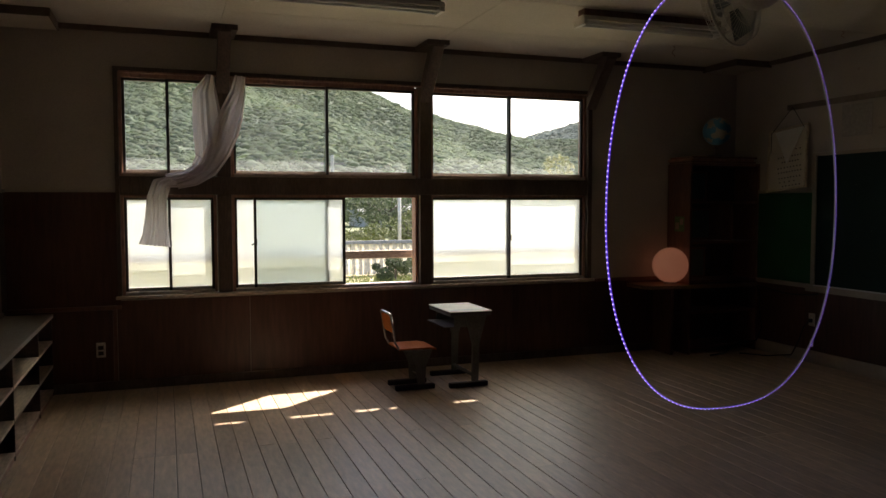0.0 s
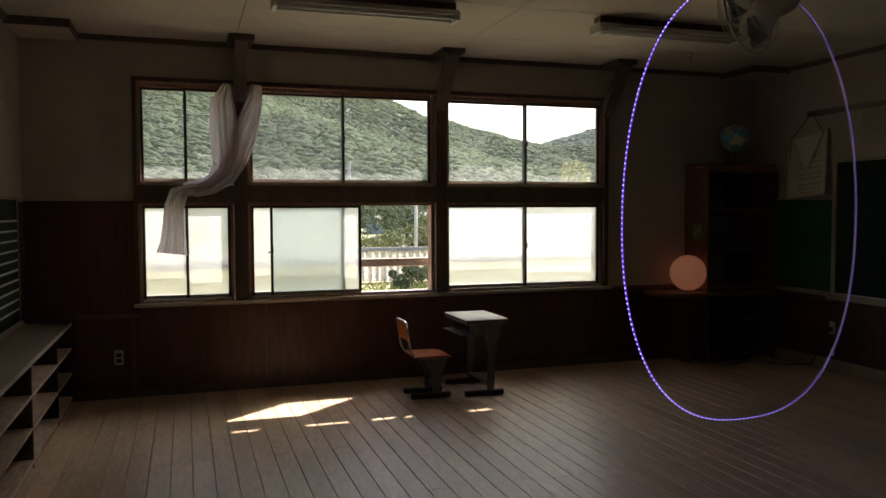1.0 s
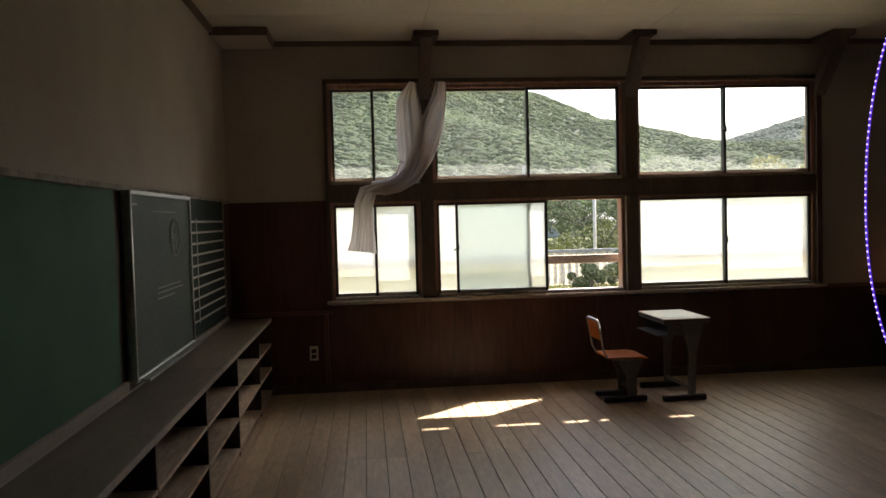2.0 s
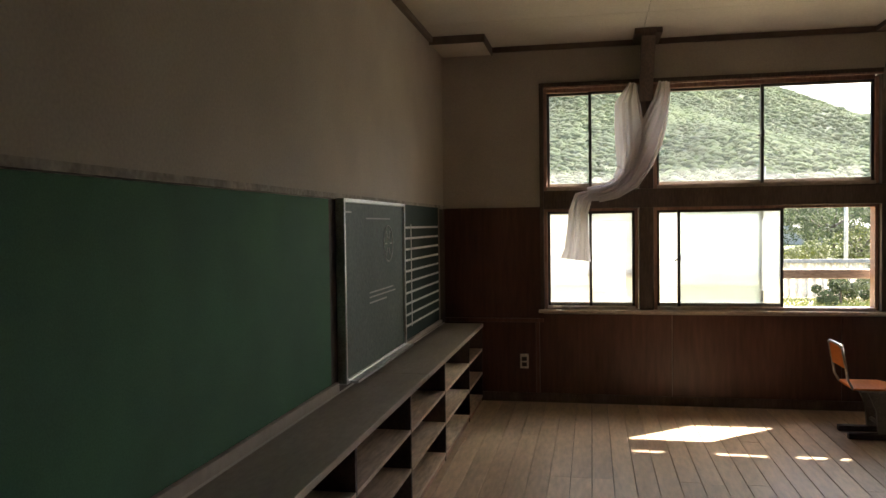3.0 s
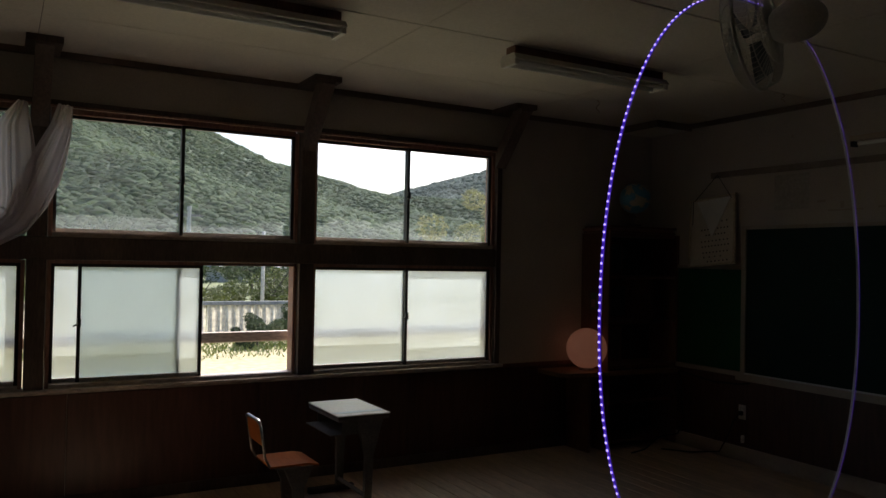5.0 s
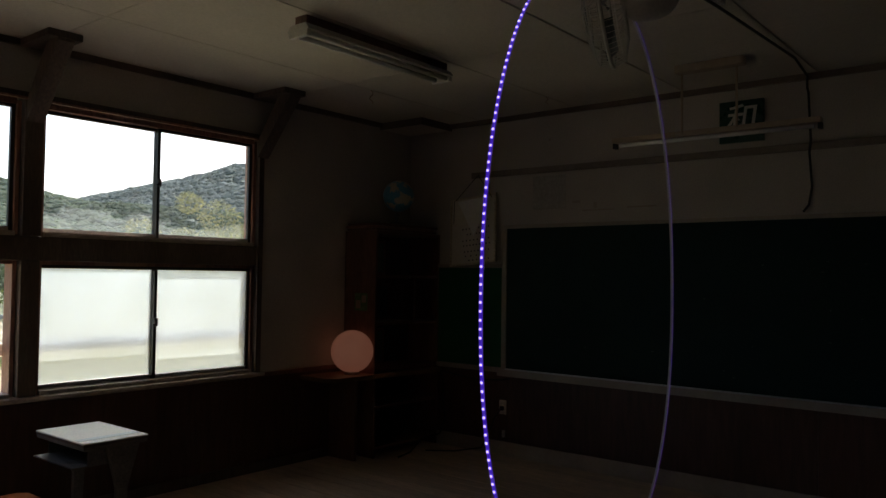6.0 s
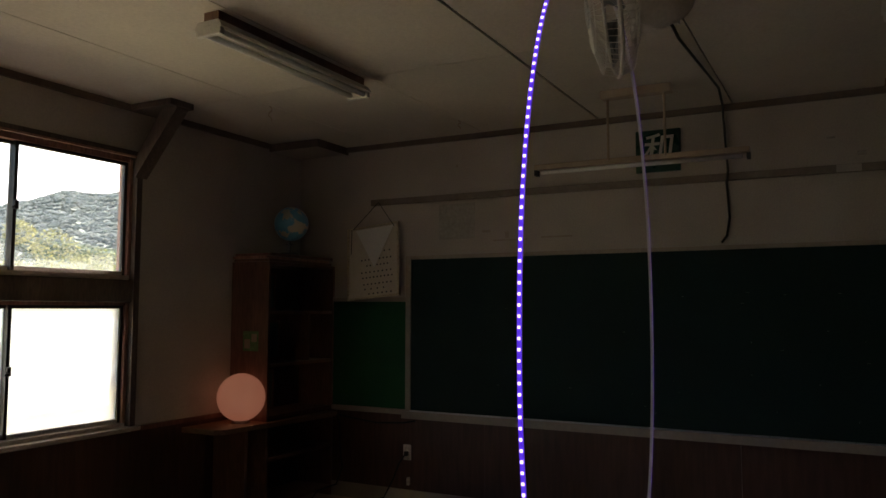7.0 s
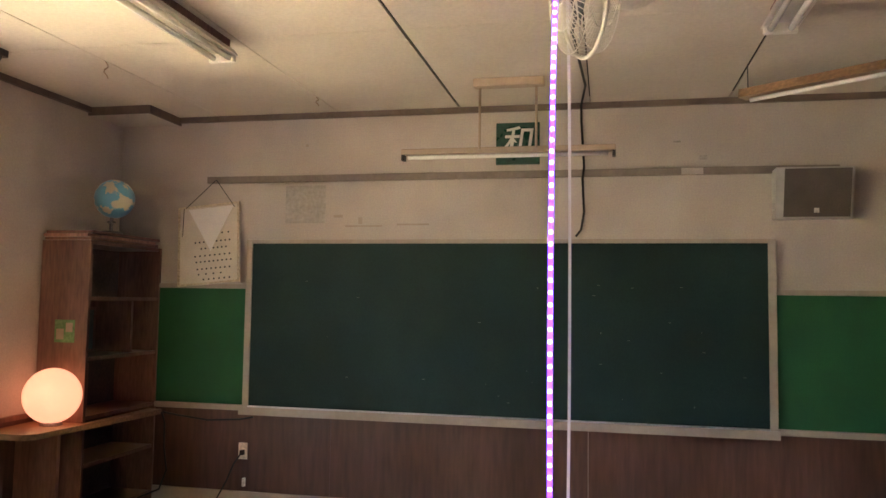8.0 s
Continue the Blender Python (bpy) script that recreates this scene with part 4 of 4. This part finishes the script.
# ---- curtain knotted over the post ----
def drape(path, widths, folds, amp, nu=40, seed=0):
    """Cloth along a path of (x, y, z) with a half-width and folds across it."""
    bm = bmesh.new()
    rows = []
    pv = [Vector(p) for p in path]
    steps = 46
    for i in range(steps + 1):
        u = i / steps * (len(pv) - 1)
        k = min(int(u), len(pv) - 2)
        f = u - k
        f = f * f * (3 - 2 * f) * 0.5 + f * 0.5
        p = pv[k].lerp(pv[k + 1], f)
        d = (pv[k + 1] - pv[k])
        if k + 2 < len(pv):
            d = d.lerp(pv[k + 2] - pv[k + 1], f * 0.5)
        d.normalize()
        side = Vector((d.z, 0, -d.x)).normalized()
        if side.x > 0 and d.z > 0:
            side = -side
        w_ = widths[k] * (1 - f) + widths[k + 1] * f
        row = []
        for j in range(nu + 1):
            s_ = j / nu * 2 - 1
            ph = folds * s_ * pi + 0.7 * sin(i * 0.11 + seed) + 0.3 * sin(i * 0.31)
            bulge = amp * sin(ph) + 0.35 * amp * sin(2.3 * ph + 1)
            row.append(bm.verts.new(p + side * (s_ * w_ + 0.15 * w_ * sin(ph * 0.5 + 1)) + Vector((0, bulge - 0.02 * (1 - s_ * s_), 0))))
        rows.append(row)
    for a_, b_ in zip(rows, rows[1:]):
        for j in range(nu):
            bm.faces.new((a_[j], a_[j + 1], b_[j + 1], b_[j]))
    return bm


ct = thing("curtain", (1.6, -0.15, 1.1), "thin white curtain tied round the post, its end hanging loose", "curtain")
CT = CLOTH.copy()
nt = CT.node_tree
tl, mx = nt.nodes.new("ShaderNodeBsdfTranslucent"), nt.nodes.new("ShaderNodeMixShader")
tl.inputs[0].default_value = (0.78, 0.72, 0.70, 1)
mx.inputs[0].default_value = 0.4
nt.links.new(nt.nodes["Principled BSDF"].outputs[0], mx.inputs[1])
nt.links.new(tl.outputs[0], mx.inputs[2])
nt.links.new(mx.outputs[0], nt.nodes["Material Output"].inputs["Surface"])
part("gathered_cloth", drape([(1.66, -0.14, 2.56), (1.625, -0.16, 2.40), (1.64, -0.17, 2.2), (1.65, -0.17, 2.0), (1.63, -0.17, 1.86), (1.55, -0.165, 1.75), (1.44, -0.16, 1.70), (1.30, -0.16, 1.69)], [0.03, 0.10, 0.12, 0.12, 0.10, 0.085, 0.07, 0.06], 3.6, 0.019, 64), CT, ct, smooth=True)
part("second_fall", drape([(1.90, -0.14, 2.56), (1.88, -0.16, 2.42), (1.83, -0.17, 2.25), (1.78, -0.18, 2.1), (1.72, -0.18, 1.95), (1.64, -0.175, 1.8), (1.52, -0.17, 1.71), (1.38, -0.165, 1.67)], [0.045, 0.065, 0.10, 0.115, 0.11, 0.085, 0.065, 0.05], 3.6, 0.019, 64, seed=2), CT, ct, smooth=True)
part("loose_end", drape([(1.32, -0.17, 1.69), (1.27, -0.175, 1.66), (1.235, -0.18, 1.55), (1.23, -0.18, 1.4), (1.225, -0.18, 1.25), (1.215, -0.18, 1.17)], [0.035, 0.07, 0.075, 0.085, 0.10, 0.118], 4.2, 0.02, 64, seed=5), CT, ct, smooth=True)

# ---- fan under the ceiling ----
fn = thing("ceiling_fan", (3.92, -3.65, 2.2), "old white oscillating fan mounted under the ceiling", "fan")
F0 = Vector((3.88, -3.72, 2.46))
ax = Vector((-0.33, 0.90, -0.12)).normalized()
FM = Matrix.Translation(F0) @ ax.to_track_quat("Z", "Y").to_matrix().to_4x4()
RC = 0.205


def ring_pts(r, z, n=36):
    return [FM @ Vector((r * cos(2 * pi * k / n), r * sin(2 * pi * k / n), z)) for k in range(n)]


part("rim", sweep(bmesh.new(), ring_pts(RC, 0.0, 48), 0.0065, 6, True), WHITE, fn, smooth=True)
bm = bmesh.new()
for k in range(60):
    a_ = 2 * pi * k / 60
    for sgn in (1, -1):
        pts = [FM @ Vector((r_ * cos(a_), r_ * sin(a_), z_)) for r_, z_ in ((RC, 0), (RC * 0.93, sgn * 0.045), (RC * 0.6, sgn * 0.065), (0.045, sgn * 0.07))]
        sweep(bm, pts, 0.0013, 4)
part("cage_mesh", bm, WHITE, fn)["kind"] = "stuff"
for r_, z_ in ((RC * 0.93, 0.045), (RC * 0.6, 0.065), (RC * 0.93, -0.045), (RC * 0.6, -0.065)):
    part("cage_ring", sweep(bmesh.new(), ring_pts(r_, z_), 0.002, 5, True), WHITE, fn)
bm = bmesh.new()
bmesh.ops.create_cone(bm, cap_ends=True, segments=24, radius1=0.045, radius2=0.045, depth=0.01, matrix=FM @ Matrix.Translation((0, 0, 0.072)))
part("badge", bm, ALU, fn)
BLADE_F = mk("smoky translucent fan blade", (0.25, 0.27, 0.27), (0.32, 0.34, 0.34), 6, 0.3, 0)
for k in range(3):
    bm = bmesh.new()
    vs = []
    for i in range(7):
        r_ = 0.035 + i * 0.024
        for s_ in (-1, 1):
            a_ = 2 * pi * k / 3 + s_ * (0.34 + 0.06 * sin(i * 0.5))
            vs.append(bm.verts.new(FM @ Vector((r_ * cos(a_), r_ * sin(a_), s_ * 0.018))))
    for i in range(6):
        bm.faces.new((vs[2 * i], vs[2 * i + 1], vs[2 * i + 3], vs[2 * i + 2]))
    bmesh.ops.solidify(bm, geom=bm.faces[:], thickness=0.002)
    part("fan_blade", bm, BLADE_F, fn)
back = F0 - ax * 0.10
part("motor", placed(ball(bmesh.new(), (0, 0, 0), 0.075, 24, 14, 1.35), Matrix.Translation(F0 - ax * 0.15) @ ax.to_track_quat("Z", "Y").to_matrix().to_4x4()), WHITE, fn, smooth=True)
part("neck", R(F0 - ax * 0.15 + Vector((0, 0, 0.05)), (F0.x + 0.05, F0.y - 0.14, 2.72), 0.028, 0.035, 16), WHITE, fn)
part("canopy", R((F0.x + 0.05, F0.y - 0.14, 2.70), (F0.x + 0.05, F0.y - 0.14, TOP), 0.06, 0.10, 24), WHITE, fn)

# ---- hoop of diode tape hung from the fan ----
HA = radians(89)
HD = Vector((sin(HA), cos(HA), 0))
HC = Vector((3.93, -3.665, 1.535))
NP = 150


def oval(a_):
    c_, s_ = cos(a_), sin(a_)
    return (0.70 * math.copysign(abs(c_) ** 0.78, c_) * (1 - 0.06 * s_), 1.06 * math.copysign(abs(s_) ** 0.92, s_))


dense = np.array([oval(2 * pi * k / 1440) for k in range(1441)])
run = np.concatenate(([0], np.cumsum(np.hypot(*np.diff(dense, axis=0).T))))


def hoop(k, n, grow=0.0):
    """The k-th of n even steps round the hoop."""
    d_ = (k / n) % 1.0 * run[-1]
    u_, v_ = np.interp(d_, run, dense[:, 0]), np.interp(d_, run, dense[:, 1])
    out = Vector((u_ / 0.70, v_ / 1.06)).normalized() * grow
    return HC + HD * float(u_ + out.x) + Vector((0, 0, float(v_ + out.y)))


hp = thing("light_hoop", (3.93, -3.665, 0.475), "tall thin hoop of lit violet-blue diode tape hanging from the fan", "light hoop")
side = HD.cross(Vector((0, 0, 1)))
bm = bmesh.new()
rows = []
for k in range(NP):
    o, c_ = hoop(k, NP, 0.0015), hoop(k, NP, -0.0015)
    rows.append([bm.verts.new(p) for p in (o + side * 0.0055, o - side * 0.0055, c_ - side * 0.0055, c_ + side * 0.0055)])
for k in range(NP):
    a_, b_ = rows[k], rows[(k + 1) % NP]
    for j in range(4):
        bm.faces.new((a_[j], a_[(j + 1) % 4], b_[(j + 1) % 4], b_[j]))
bmesh.ops.recalc_face_normals(bm, faces=bm.faces)
part("hoop_band", bm, SILVER, hp, "silver flexible band")
bm = bmesh.new()
rows = []
for k in range(NP):
    o, c_ = hoop(k, NP, 0.0038), hoop(k, NP, 0.0018)
    rows.append([bm.verts.new(p) for p in (o + side * 0.0056, o - side * 0.0056, c_ - side * 0.0056, c_ + side * 0.0056)])
for k in range(NP):
    a_, b_ = rows[k], rows[(k + 1) % NP]
    for j in range(4):
        bm.faces.new((a_[j], a_[(j + 1) % 4], b_[(j + 1) % 4], b_[j]))
bmesh.ops.recalc_face_normals(bm, faces=bm.faces)
part("diode_tape", bm, LEDTAPE, hp, "glowing violet-blue tape")
led_mesh = mesh("diode", B((-0.0035, 0.0035, -0.0035, 0.0035, -0.002, 0.002), bevel=0.0012), LED)
ND = 230
for k in range(ND):
    p, d1 = hoop(k, ND, 0.0055), hoop(k + 0.5, ND) - hoop(k - 0.5, ND)
    nrm = d1.cross(side).normalized()
    if nrm.dot(p - HC) < 0:
        nrm = -nrm
    o = new("diode", led_mesh)
    o.parent = hp
    o.matrix_local = Matrix.Translation(p - hp.location) @ nrm.to_track_quat("Z", "Y").to_matrix().to_4x4()
part("hanger_wire", R(hoop(NP / 4, NP), (3.93, -3.60, 2.74), 0.003, seg=6), BLACK, hp)

# ---- outdoors ----
single("ground", B((-900, 900, 0.06, 1400, -0.62, -0.5)), GRASS, "sandy yard with patches of dry grass", "ground", kind="structure")
single("meadow", B((-200, 200, 15.0, 98, -0.502, -0.47)), MEADOW, "rough green meadow between fence and hill", "meadow", kind="structure")
g = single("yard_weeds", bmesh.new(), BLADE, "low green weeds along the edge of the yard", "weeds", kind="stuff")
rs = random.Random(7)
verts, faces = [], []
for i in range(6500):
    x, y = rs.uniform(-4, 16), rs.choice((rs.gauss(12.4, 0.6), rs.uniform(10.6, 14), rs.uniform(11.8, 13.8)))
    h, a_ = rs.uniform(0.04, 0.15), rs.uniform(0, pi)
    n0 = len(verts)
    dx, dy = 0.02 * cos(a_), 0.02 * sin(a_)
    lx, ly = rs.uniform(-0.1, 0.1), rs.uniform(-0.1, 0.1)
    verts += [(x - dx, y - dy, -0.5), (x + dx, y + dy, -0.5), (x + dx * 0.6 + lx * 0.5, y + dy * 0.6 + ly * 0.5, -0.5 + h * 0.6), (x + lx, y + ly, -0.5 + h)]
    faces += [(n0, n0 + 1, n0 + 2), (n0, n0 + 2, n0 + 3)]
g.data.from_pydata(verts, [], faces)

# pale corrugated fence, one sheet a piece, with a cap and posts
fe = thing("yard_fence", (4, 14.5, -0.5), "pale corrugated sheet fence with a dark cap rail", "fence")


def corrugated():
    bm = bmesh.new()
    n, prev = 40, None
    for i in range(n + 1):
        x, y = i * 2.0 / n, 0.03 * (1 if (i // 2) % 2 else -1)
        cur = [bm.verts.new((x, y, z)) for z in (0, 0.87)]
        if prev:
            bm.faces.new((prev[0], cur[0], cur[1], prev[1]))
        prev = cur
    bmesh.ops.solidify(bm, geom=bm.faces[:], thickness=0.008)
    return mesh("fence_sheet", bm, FENCE)


cm = corrugated()
for k in range(14):
    o = new("sheet", cm)
    o.parent = fe
    o.location = (-12 + 2.02 * k, 0, 0.02)
part("cap_rail", B((-8.1, 20.3, 14.44, 14.56, 0.39, 0.48)), ROOFTILE, fe)
for k in range(8):
    x = -8.0 + 4.04 * k
    part("post", B((x - 0.05, x + 0.05, 14.55, 14.65, -0.5, 0.38)), CONCRETE, fe)


def leaf_cloud(name_parent, c, r, n, material, size=0.09, squash=0.8, seed=1):
    """A crown of many small leaves, thicker in clumps."""
    rr = random.Random(seed)
    verts, faces = [], []
    clumps = [(Vector((rr.gauss(0, 0.5), rr.gauss(0, 0.5), rr.gauss(0, 0.45))) * r, rr.uniform(0.25, 0.5) * r) for _ in range(16)]
    for i in range(n):
        cc, cr = clumps[i % len(clumps)]
        d = Vector((rr.gauss(0, 1), rr.gauss(0, 1), rr.gauss(0, 1))).normalized() * cr * rr.uniform(0.6, 1.0)
        p = Vector(c) + Vector((cc.x + d.x, cc.y + d.y, (cc.z + d.z) * squash))
        u = Vector((rr.gauss(0, 1), rr.gauss(0, 1), rr.gauss(0, 1))).normalized()
        v = u.orthogonal().normalized()
        s = size * rr.uniform(0.6, 1.3)
        n0 = len(verts)
        verts += [p - u * s, p + v * s * 0.45, p + u * s, p - v * s * 0.45]
        faces.append((n0, n0 + 1, n0 + 2, n0 + 3))
    me = bpy.data.meshes.new("crown")
    me.from_pydata([Vector(q) - Vector(root(name_parent).location) for q in verts], [], faces)
    me.materials.append(material)
    o = new("crown", me)
    o.parent = name_parent
    return o


def shrub(x, y, h, material, seed, label, cat="shrub", n=2600, size=0.06, name="garden_shrub", wide=False):
    t = thing(name, (x, y, -0.5), label, cat, cat + "s")
    rr = random.Random(seed)
    bm = bmesh.new()
    th = h * 0.45
    rod(bm, (x, y, -0.5), (x, y, -0.5 + th), 0.04 * h, 0.025 * h, 8)
    for k in range(6):
        a_ = k * 1.05 + rr.uniform(0, 0.5)
        z = -0.5 + th * rr.uniform(0.6, 1.0)
        rod(bm, (x, y, z), (x + h * 0.3 * cos(a_), y + h * 0.3 * sin(a_), z + h * rr.uniform(0.15, 0.42)), 0.018 * h, 0.006 * h, 6)
    part("trunk", bm, BARK, t)
    if wide:
        leaf_cloud(t, (x, y, -0.5 + 0.4 * h), 0.66 * h, n, material, size, 0.55, seed)
        return t
    leaf_cloud(t, (x, y, -0.5 + h * (0.62 if cat == "tree" and h > 3 else 0.45)), h * (0.42 if h > 3 else 0.5), n, material, size, 0.85, seed)
    return t


shrub(6.9, 12.6, 0.85, LEAF_FOOT, 3, "round dark green clipped shrub in the yard", n=5000, size=0.035)
shrub(7.9, 13.2, 0.85, LEAF_FOOT, 5, "round dark green shrub by the fence", n=5000, size=0.035)
shrub(14.2, 16.0, 3.4, LEAF_AUTUMN, 8, "small tree with yellowing leaves beyond the fence", "tree", 6500, 0.07, "garden_tree")
shrub(17.0, 17.5, 3.9, LEAF_AUTUMN, 11, "small tree with thin yellow-green leaves", "tree", 9000, 0.07, "garden_tree")
shrub(20.5, 19.5, 4.3, LEAF_AUTUMN, 13, "half-bare tree with yellow-green leaves", "tree", 9000, 0.07, "garden_tree")
for k in range(34):
    x = -10 + 1.05 * k + 0.5 * sin(k * 5.0)
    shrub(x, 23.5 + 2.2 * cos(k * 2.1), 1.75 + 0.4 * sin(k * 1.7), LEAF_HEDGE, 20 + k, "yellow-green bush behind the fence, sunlight in its colour", "bush", 3000, 0.06, "hedge_bush", True)
for k in range(26):
    x = -14 + 2.1 * k + 0.8 * sin(k * 4.0)
    shrub(x, 42 + 4 * cos(k * 2.7), 4.3 + 0.6 * sin(k * 1.3), LEAF_FOOT, 70 + k, "bushy tree at the foot of the hill, shade in its dark green", "tree", 4200, 0.105, "foothill_tree", True)

# lamp pole behind the fence
t = thing("street_pole", (7.9, 15.6, -0.5), "slim grey metal pole behind the fence", "pole")
part("shaft", R((7.9, 15.6, -0.5), (7.9, 15.6, 2.35), 0.055, 0.045, 14), CONCRETE, t, smooth=True)
part("collar", R((7.9, 15.6, -0.5), (7.9, 15.6, -0.1), 0.07, 0.07, 14), STEEL, t)
t = thing("utility_pole", (8.0, 26.0, -0.5), "thin concrete utility pole among the trees", "pole")
part("shaft", R((8.0, 26.0, -0.5), (8.0, 26.0, 3.6), 0.10, 0.08, 12), CONCRETE, t)
part("crossarm", B((7.5, 8.5, 25.95, 26.05, 3.2, 3.28)), STEEL, t)

# far houses below the hill
for x, y, w_, h_ in ((20.0, 62.0, 5.0, 0.7),):
    t = thing("far_house", (x, y, -0.5), "pale far house with a grey gabled roof among trees", "house", "far houses")
    part("wall", B((x - w_ / 2, x + w_ / 2, y - 3, y + 3, -0.5, h_)), HOUSEWALL, t)
    part("roof", prism([(y - 3.6, h_), (y, h_ + 0.9), (y + 3.6, h_)], "x", x - w_ / 2 - 0.4, x + w_ / 2 + 0.4), ROOFTILE, t)
    for k in range(3):
        part("window", B((x - w_ / 3 + k * w_ / 3 - 0.5, x - w_ / 3 + k * w_ / 3 + 0.5, y - 3.03, y - 3.0, -0.2, 0.35)), STILE, t)

# wooded hills
RIDGE = ((-60, 13.0), (-20, 12.0), (0, 11.0), (8, 10.0), (11, 9.3), (14, 7.9), (17, 6.7), (22, 5.6), (25.7, 4.5), (30, 4.0), (50, 2.5))
FAR = ((-60, 3.0), (0, 4.0), (18, 5.0), (25.7, 4.75), (28, 5.4), (31, 6.2), (36, 7.6), (45, 8.3), (60, 9.0), (80, 7.0))


def ridge(az, table):
    for (a0, e0), (a1, e1) in zip(table, table[1:]):
        if a0 <= az <= a1:
            f = (az - a0) / (a1 - a0)
            return e0 + (e1 - e0) * f
    return table[-1][1]


def hill(name, table, r0, r1, az0, az1, na, nr, seed, label):
    """A hillside that rises from r0 to its crest at r1 metres."""
    verts, faces = [], []

    def spot(az, f):
        r = r0 + (r1 - r0) * f
        e = ridge(az, table) + 0.25 * noise.noise(Vector((az * 0.35, seed, 0)))
        z = -0.5 + (r1 * math.tan(radians(e)) + 2.0) * (f ** 0.85) + 9 * noise.noise(Vector((r * 0.012 * sin(radians(az)) * 3, r * 0.012, seed))) * f * (1 - f) * 4
        a_ = radians(az)
        return Vector((1.4 + r * sin(a_), -5.5 + r * cos(a_), z))
    for i in range(na + 1):
        for j in range(nr + 1):
            verts.append(spot(az0 + (az1 - az0) * i / na, j / nr))
    for i in range(na):
        for j in range(nr):
            a_ = i * (nr + 1) + j
            faces.append((a_, a_ + nr + 1, a_ + nr + 2, a_ + 1))
    me = bpy.data.meshes.new(name)
    me.from_pydata(verts, [], faces)
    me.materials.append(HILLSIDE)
    for f in me.polygons:
        f.use_smooth = True
    tagged(new(name, me), label, "hill", kind="structure")
    return spot


ICO = bmesh.new()
bmesh.ops.create_icosphere(ICO, subdivisions=1, radius=1)
ICO_V = [v.co.copy() for v in ICO.verts]
ICO_F = np.array([[v.index for v in f.verts] for f in ICO.faces])
ICO.free()
CROWNS = [np.array([v * (1 + 0.55 * noise.noise(v * 1.6 + Vector((k * 7.3, 0, 0))) + 0.25 * noise.noise(v * 4.0 + Vector((k * 3.1, 5, 0)))) for v in ICO_V]) for k in range(14)]


def woods(name, spot, az0, az1, n, size, seed, label, material, sprays=4):
    """Tree crowns over a hillside, larger up the slope, each ruffled by sprays of leaves."""
    rr, gen = random.Random(seed), np.random.default_rng(seed)
    base, radius = np.empty((n, 3)), np.empty((n, 3))
    for i in range(n):
        az, f = rr.uniform(az0, az1), rr.random() ** 0.95
        s = size * rr.uniform(0.5, 1.3) * (0.75 + 0.6 * f) * (1 + 0.5 * noise.noise(Vector((az * 0.5, f * 9, seed))))
        base[i] = spot(az, f)
        base[i, 2] -= 0.1 * s
        radius[i] = s * rr.uniform(0.85, 1.5), s * rr.uniform(0.85, 1.5), s * rr.uniform(0.4, 0.85)
    shapes = np.array(CROWNS)[np.arange(n) % 14]
    verts = (shapes * radius[:, None] * 0.85 + base[:, None]).reshape(-1, 3)
    faces = (ICO_F[None] + (np.arange(n) * len(ICO_V))[:, None, None]).reshape(-1, 3)
    m = n * sprays
    d = gen.normal(size=(m, 3))
    d[:, 2] = np.abs(d[:, 2]) * 0.9 - 0.2
    d /= np.linalg.norm(d, axis=1)[:, None]
    who = np.repeat(np.arange(n), sprays)
    c = base[who] + d * radius[who] * gen.uniform(0.75, 1.15, (m, 1))
    u, v = gen.normal(size=(m, 3)), gen.normal(size=(m, 3))
    u -= d * (u * d).sum(1)[:, None] * 0.75
    v -= d * (v * d).sum(1)[:, None] * 0.75
    u, v = u * radius[who] * 0.36, v * radius[who] * 0.36
    tri = np.stack([c - u * 0.6, c + u * 0.6 - v * 0.4, c + v * 0.8], 1).reshape(-1, 3)
    tf = np.arange(m * 3).reshape(-1, 3) + len(verts)
    me = bpy.data.meshes.new(name)
    me.from_pydata(np.concatenate((verts, tri)).tolist(), [], np.concatenate((faces, tf)).tolist())
    me.materials.append(material)
    me.polygons.foreach_set("use_smooth", [True] * len(faces) + [False] * m)
    tagged(new(name, me), label, "woods", kind="stuff")


near = hill("near_hill", RIDGE, 90, 420, -40, 50, 150, 40, 1.0, "steep wooded hill behind the school yard")
far = hill("far_hill", FAR, 420, 1150, -10, 70, 110, 30, 2.0, "far wooded hill beyond the valley")
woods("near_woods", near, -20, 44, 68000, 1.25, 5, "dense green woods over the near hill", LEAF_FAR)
woods("far_woods", far, 14, 56, 24000, 3.6, 6, "dense woods over the far hill", LEAF_HAZE)

# ---- floor boards, each its own piece ----
BW = 0.121
rs = random.Random(11)
shared = {}
nb = int((E - W) / BW) + 1
for i in range(nb):
    x0 = W + i * BW
    wd = min(BW, E - x0)
    if wd < 0.03:
        continue
    y = S + 0.0
    cuts = sorted(S + 1.2 + rs.choice((0.0, 0.9, 1.8, 2.7, 3.6)) + 0.0 for _ in range(1)) + [None]
    y0 = S
    stops = [cuts[0]]
    nxt = cuts[0] + rs.choice((1.82, 2.73, 3.64))
    if nxt < N - 0.5:
        stops.append(nxt)
    stops.append(N - 0.005)
    for y1 in stops:
        ln = y1 - y0 - 0.002
        key = (round(ln, 3), round(wd, 3))
        if key not in shared:
            h = wd / 2 - 0.0014
            shared[key] = mesh("floor_board", prism([(-h, -0.021), (-h, -0.0025), (-h + 0.003, 0.0), (h - 0.003, 0.0), (h, -0.0025), (h, -0.021)], "y", -ln / 2, ln / 2), FLOOR)
        o = new("floor_board", shared[key])
        o.location = (x0 + wd / 2, (y0 + y1) / 2, rs.uniform(-0.0015, 0.0))
        o.parent = floor
        y0 = y1
